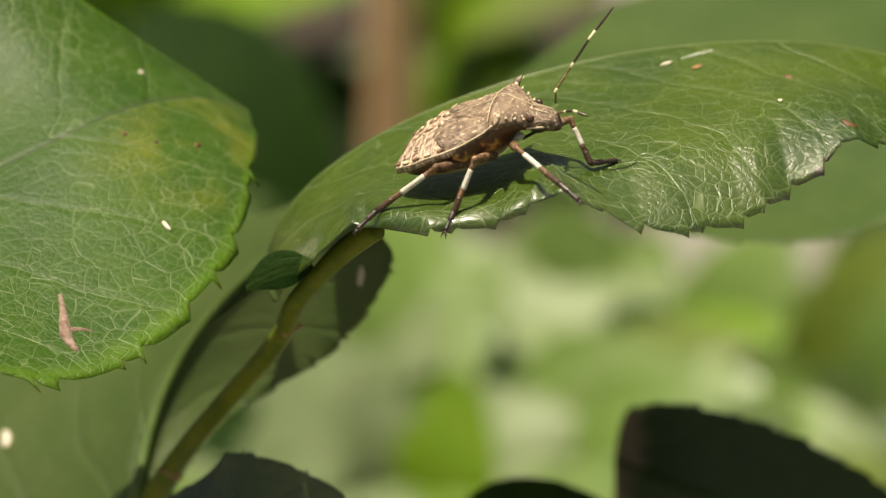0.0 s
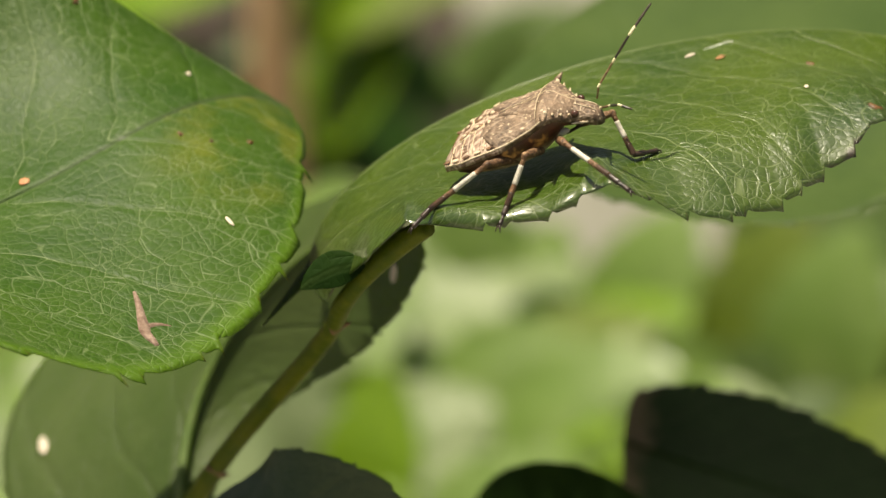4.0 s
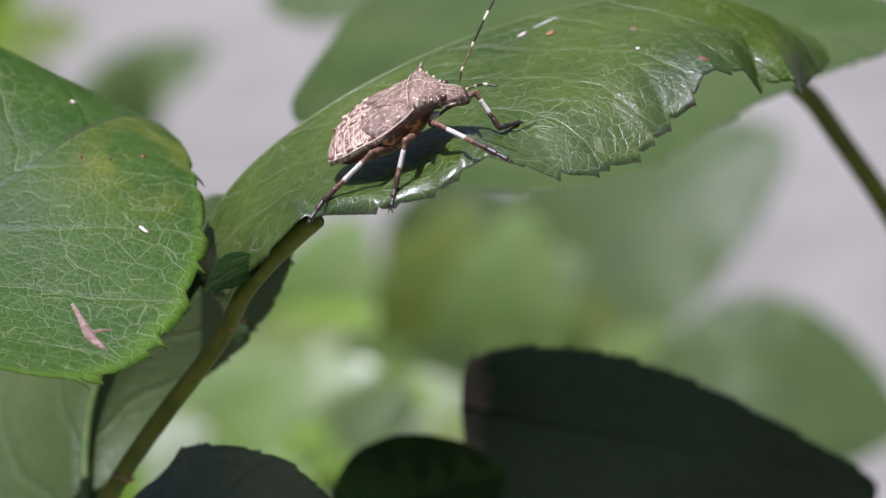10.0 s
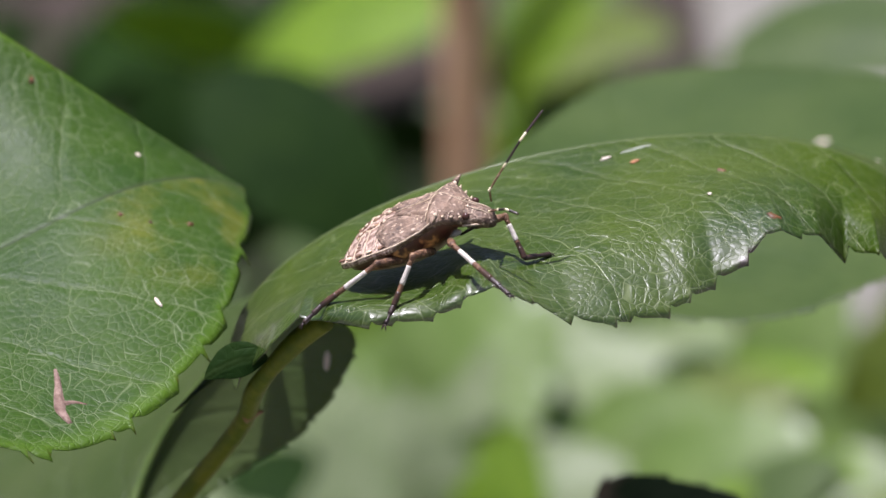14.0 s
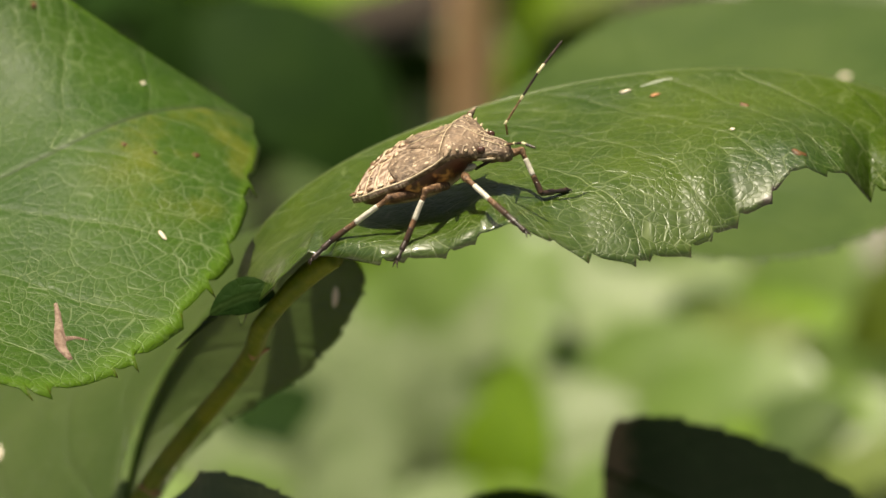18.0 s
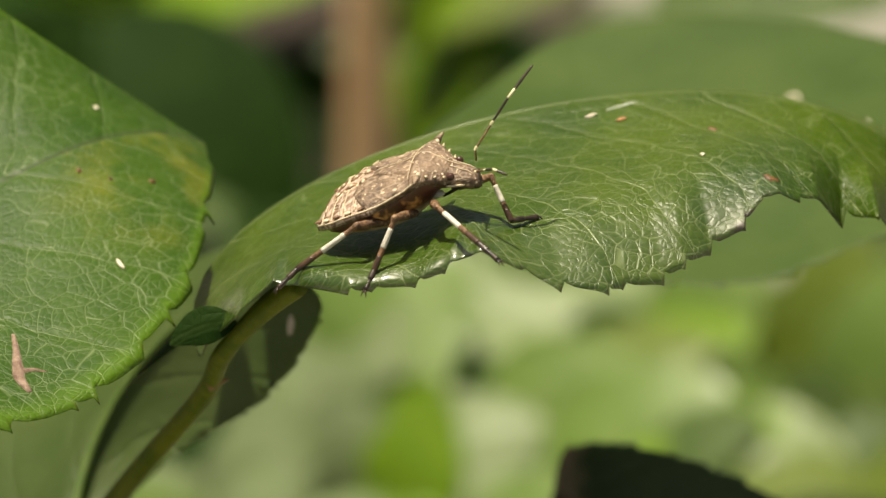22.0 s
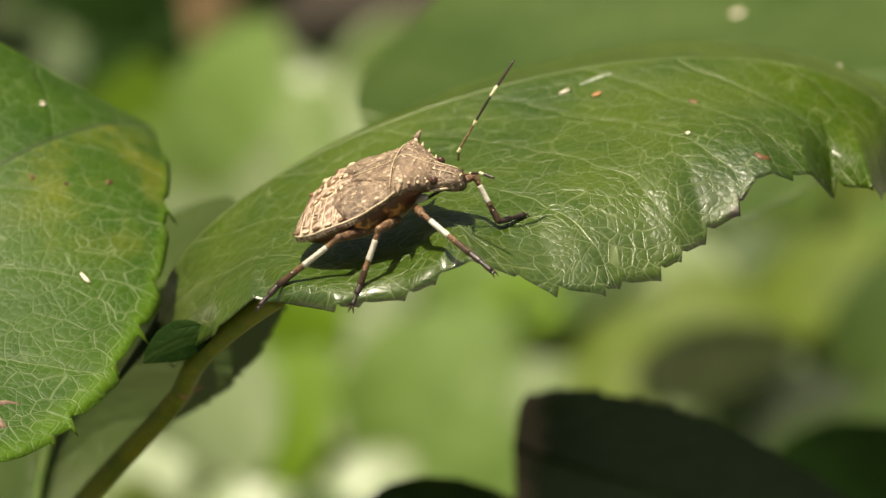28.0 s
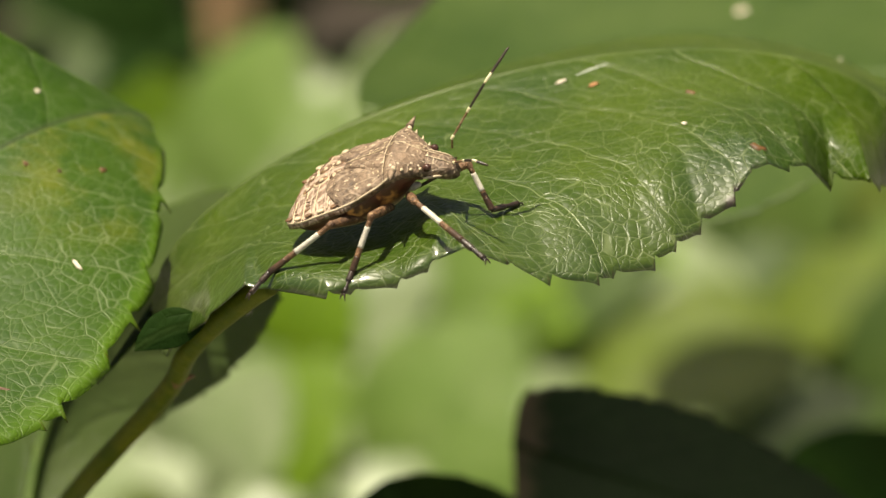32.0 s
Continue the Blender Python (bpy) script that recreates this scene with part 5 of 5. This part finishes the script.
for x, r in ((-1.75, 0.40), (-2.75, 0.52), (-3.9, 0.48)):
    for y in (-0.75, 0.75):
        pad = mark("gland_pad", x, y, 0.02, r * 1.7, r * 2.3, 0.16, 0, LEG_BROWN, None, "dark raised oval pad on the back", 14)
        mark("pad_rim", x, y, 0.0, r * 2.15, r * 2.9, 0.10, 0, CREAM, pad, "pale rim", 14)
        mark("pale_dot", x + 0.05, y - 0.12, 0.13, 0.30, 0.42, 0.12, 20, CREAM, pad, "cream dot", 10)
mottle = random.Random(11)
for side in (-1, 1):
    # dark spindles that fan out over the end of the abdomen
    for k in range(8):
        y = side * (0.35 + k * 0.40)
        for x, size in ((-5.25 + 0.10 * k, 0.85), (-4.15 + 0.09 * k, 0.75)):
            if abs(y) < body_width(x) * 0.9:
                fan = math.degrees(math.atan2(y, x - 1.5)) + 180
                streak = mark("dark_streak", x, y, 0.06, size, 0.13, 0.03, fan, LEG_BROWN, None, "", 7)
    # pale seams between the segments of the abdomen
    for k in range(4):
        x = -1.6 - k * 1.0
        rows = [(*on_back(x - 0.25 * abs(y) / 3, side * y, 0.07), 0.00005) for y in np.linspace(1.4, body_width(x) * 0.93, 7)]
        part("pale_seam", tube(rows, 5, 2, wobble=0.4), CREAM, bug)
    rim = [(x * 0.001, side * body_width(x) * 0.985 * 0.001, (margin_z(x) + 0.10) * 0.001, 0.00007) for x in np.linspace(-5.6, 2.7, 18)]
    part("side_rim", tube(rim, 6, 2, wobble=0.3), CREAM, bug, "pale rim along the side of the body")
    part("shoulder_tooth", blob(on_back(3.05, side * 2.75, 0.20), (0.00016, 0.00022, 0.00020), None, 8, 6), CREAM, bug)
    brow = [(*on_back(x, side * 0.42, 0.16), 0.00004) for x in np.linspace(4.5, 5.8, 6)]
    part("brow_line", tube(brow, 5, 2, wobble=0.4), CREAM, bug)
count = 0
while count < 95:
    # cream flecks on the forebody and the wing pads
    x = mottle.uniform(-1.9, 5.2)
    w = body_width(x)
    y = mottle.uniform(-0.9, 0.9) * w
    if x < 0.2 and (abs(y) < 0.5 or abs(y) > 0.8 * w):
        continue
    count += 1
    lift = 0.11 if x > 4.4 else 0.235
    mark("fleck", x, y, lift, mottle.choice((0.13, 0.17, 0.22, 0.34)), mottle.uniform(0.07, 0.12), 0.03, mottle.gauss(10, 45), CREAM, None, "", 6)
for side in (-1, 1):
    for k in range(5):
        x = -1.4 - k * 0.98
        part("edge_mark", blob((x * 0.001, side * (body_width(x) - 0.28) * 0.001, (margin_z(x) + 0.30) * 0.001), (0.00030, 0.00022, 0.00010), None, 8, 5), CREAM if k % 2 else LEG_BROWN, bug)
bm = blob((0, 0, 0), (1, 1, 1), None, 32, 18)
for v in bm.verts:
    x = v.co.x * 5.75 - 0.2
    w = body_width(x) * 0.93
    flat = 1 - abs(v.co.x) ** 3
    y = v.co.y / max(0.15, math.sqrt(max(1e-6, 1 - v.co.x ** 2))) * w * min(1.0, math.sqrt(max(0, 1 - v.co.x ** 2)) * 1.6)
    z = margin_z(x) - 0.12 + (0.2 * v.co.z if v.co.z > 0 else 2.6 * v.co.z * (0.55 + 0.45 * flat) * (1.0 if x < 3 else 0.75))
    v.co = Vector((x, y, z)) * 0.001
part("belly", bm, BELLY, bug, "amber belly with dark brown blotches")
part("throat", blob((3.0 * 0.001, -1.0 * 0.001, -1.55 * 0.001), (0.0006, 0.0003, 0.00028), None, 12, 8), THROAT, bug, "whitish plate under the head")
part("beak", tube([(5.4 * 0.001, -0.1 * 0.001, -1.55 * 0.001, 0.00018), (4.7 * 0.001, -0.1 * 0.001, -1.75 * 0.001, 0.00014), (3.0 * 0.001, -0.1 * 0.001, -2.1 * 0.001, 0.00011)], 8, 4), LEG_DARK, bug)


def limb(name, pts, radius, material, parent=None, sides=10):
    rows = [(*(INV @ Vector([c / 1000 for c in p])), r / 1000) for p, r in zip(pts, radius)]
    return part(name, tube(rows, sides, 4, wobble=0.06), material, parent or bug)


for hip, knee, ankle, toe in (((1.7, 4.8, 603.0), (-1.0, 2.2, 603.5), (-5.1, 2.6, 600.2), (-6.4, 1.9, 599.1)),
                              ((3.0, 4.2, 603.7), (1.6, 1.2, 604.4), (0.2, 0.3, 601.0), (-0.4, -0.6, 599.9)),
                              ((4.2, 4.1, 604.5), (4.4, 2.2, 604.9), (7.2, -2.1, 603.8), (8.5, -3.6, 603.1)),
                              ((6.0, 6.9, 604.7), (8.2, 5.8, 605.8), (9.6, 4.6, 603.0), (11.4, 6.2, 602.7))):
    a, b, c, d = (Vector(p) for p in (hip, knee, ankle, toe))
    thigh = limb("femur", (a, a.lerp(b, 0.55), b), (0.27, 0.33, 0.23), LEG_BROWN)
    limb("knee", (b - (b - a).normalized() * 0.15, b, b + (c - b).normalized() * 0.3), (0.21, 0.27, 0.20), LEG_BROWN, thigh)
    shin = limb("tibia", (b, b.lerp(c, 0.3), b.lerp(c, 0.65), c), (0.19, 0.175, 0.20, 0.22), LEG_BROWN)
    limb("white_band", (b.lerp(c, 0.20), b.lerp(c, 0.40), b.lerp(c, 0.58)), (0.192, 0.195, 0.205), LEG_WHITE, shin)
    limb("dark_end", (b.lerp(c, 0.74), b.lerp(c, 0.88), c), (0.215, 0.23, 0.235), LEG_RUST, shin)
    foot = limb("tarsus", (c, c.lerp(d, 0.45), c.lerp(d, 0.5), d), (0.20, 0.22, 0.15, 0.20), LEG_DARK)
    side = (d - c).cross(Vector((0, 0, 1))).normalized()
    for k in (-1, 1):
        limb("claw", (d, d + (d - c).normalized() * 0.25 + side * 0.12 * k, d + (d - c).normalized() * 0.38 + side * 0.2 * k + Vector((0, 0, -0.2))), (0.10, 0.07, 0.02), LEG_DARK, foot, 6)
for pts in (((7.2, 6.6, 606.7), (7.1, 4.3, 608.3), (8.2, 4.7, 610.0), (9.4, 4.9, 611.9), (11.0, 5.9, 613.8)), ((7.4, 5.6, 606.4), (7.1, 3.0, 607.1), (7.7, 2.5, 607.4), (8.3, 2.0, 607.6), (9.2, 1.5, 607.4))):
    looks = (LEG_BROWN, LEG_BROWN, LEG_DARK, LEG_DARK)
    for k, (p, q) in enumerate(zip(pts, pts[1:])):
        a, b = Vector(p), Vector(q)
        seg = limb("antenna_segment", (a, a.lerp(b, 0.5), b), (0.065, 0.075 if k < 2 else 0.095 if k < 3 else 0.105, 0.07), looks[k])
        if k:
            limb("pale_joint", (a.lerp(b, -0.06), a.lerp(b, 0.10 if k < 3 else 0.24)), (0.09, 0.105), ANT_YELLOW, seg)


def motions():
    walk(bug, [(0.0, BUG), (32.0, BUG)])
    # the broad leaf rocks in the breeze at first, with the husks on it: seconds, mm sideways, mm up
    sway = [(0, -2.14, -1.32), (0.5, 0.92, -0.96), (1, 0.12, -0.66), (1.5, -1.42, -0.72), (2, -0.22, -0.64), (2.5, -0.52, -0.26), (3, -0.28, -0.50), (3.5, -1.22, -0.82),
            (4, -1.28, -0.56), (4.5, -0.46, -0.42), (6.5, 0, 0), (32, 0, 0)]
    for ob in SWAYING:
        rest = ob.matrix_basis.copy()
        walk(ob, [(t, Matrix.Translation((x / 1000, 0, z / 1000)) @ rest) for t, x, z in sway])


motions()
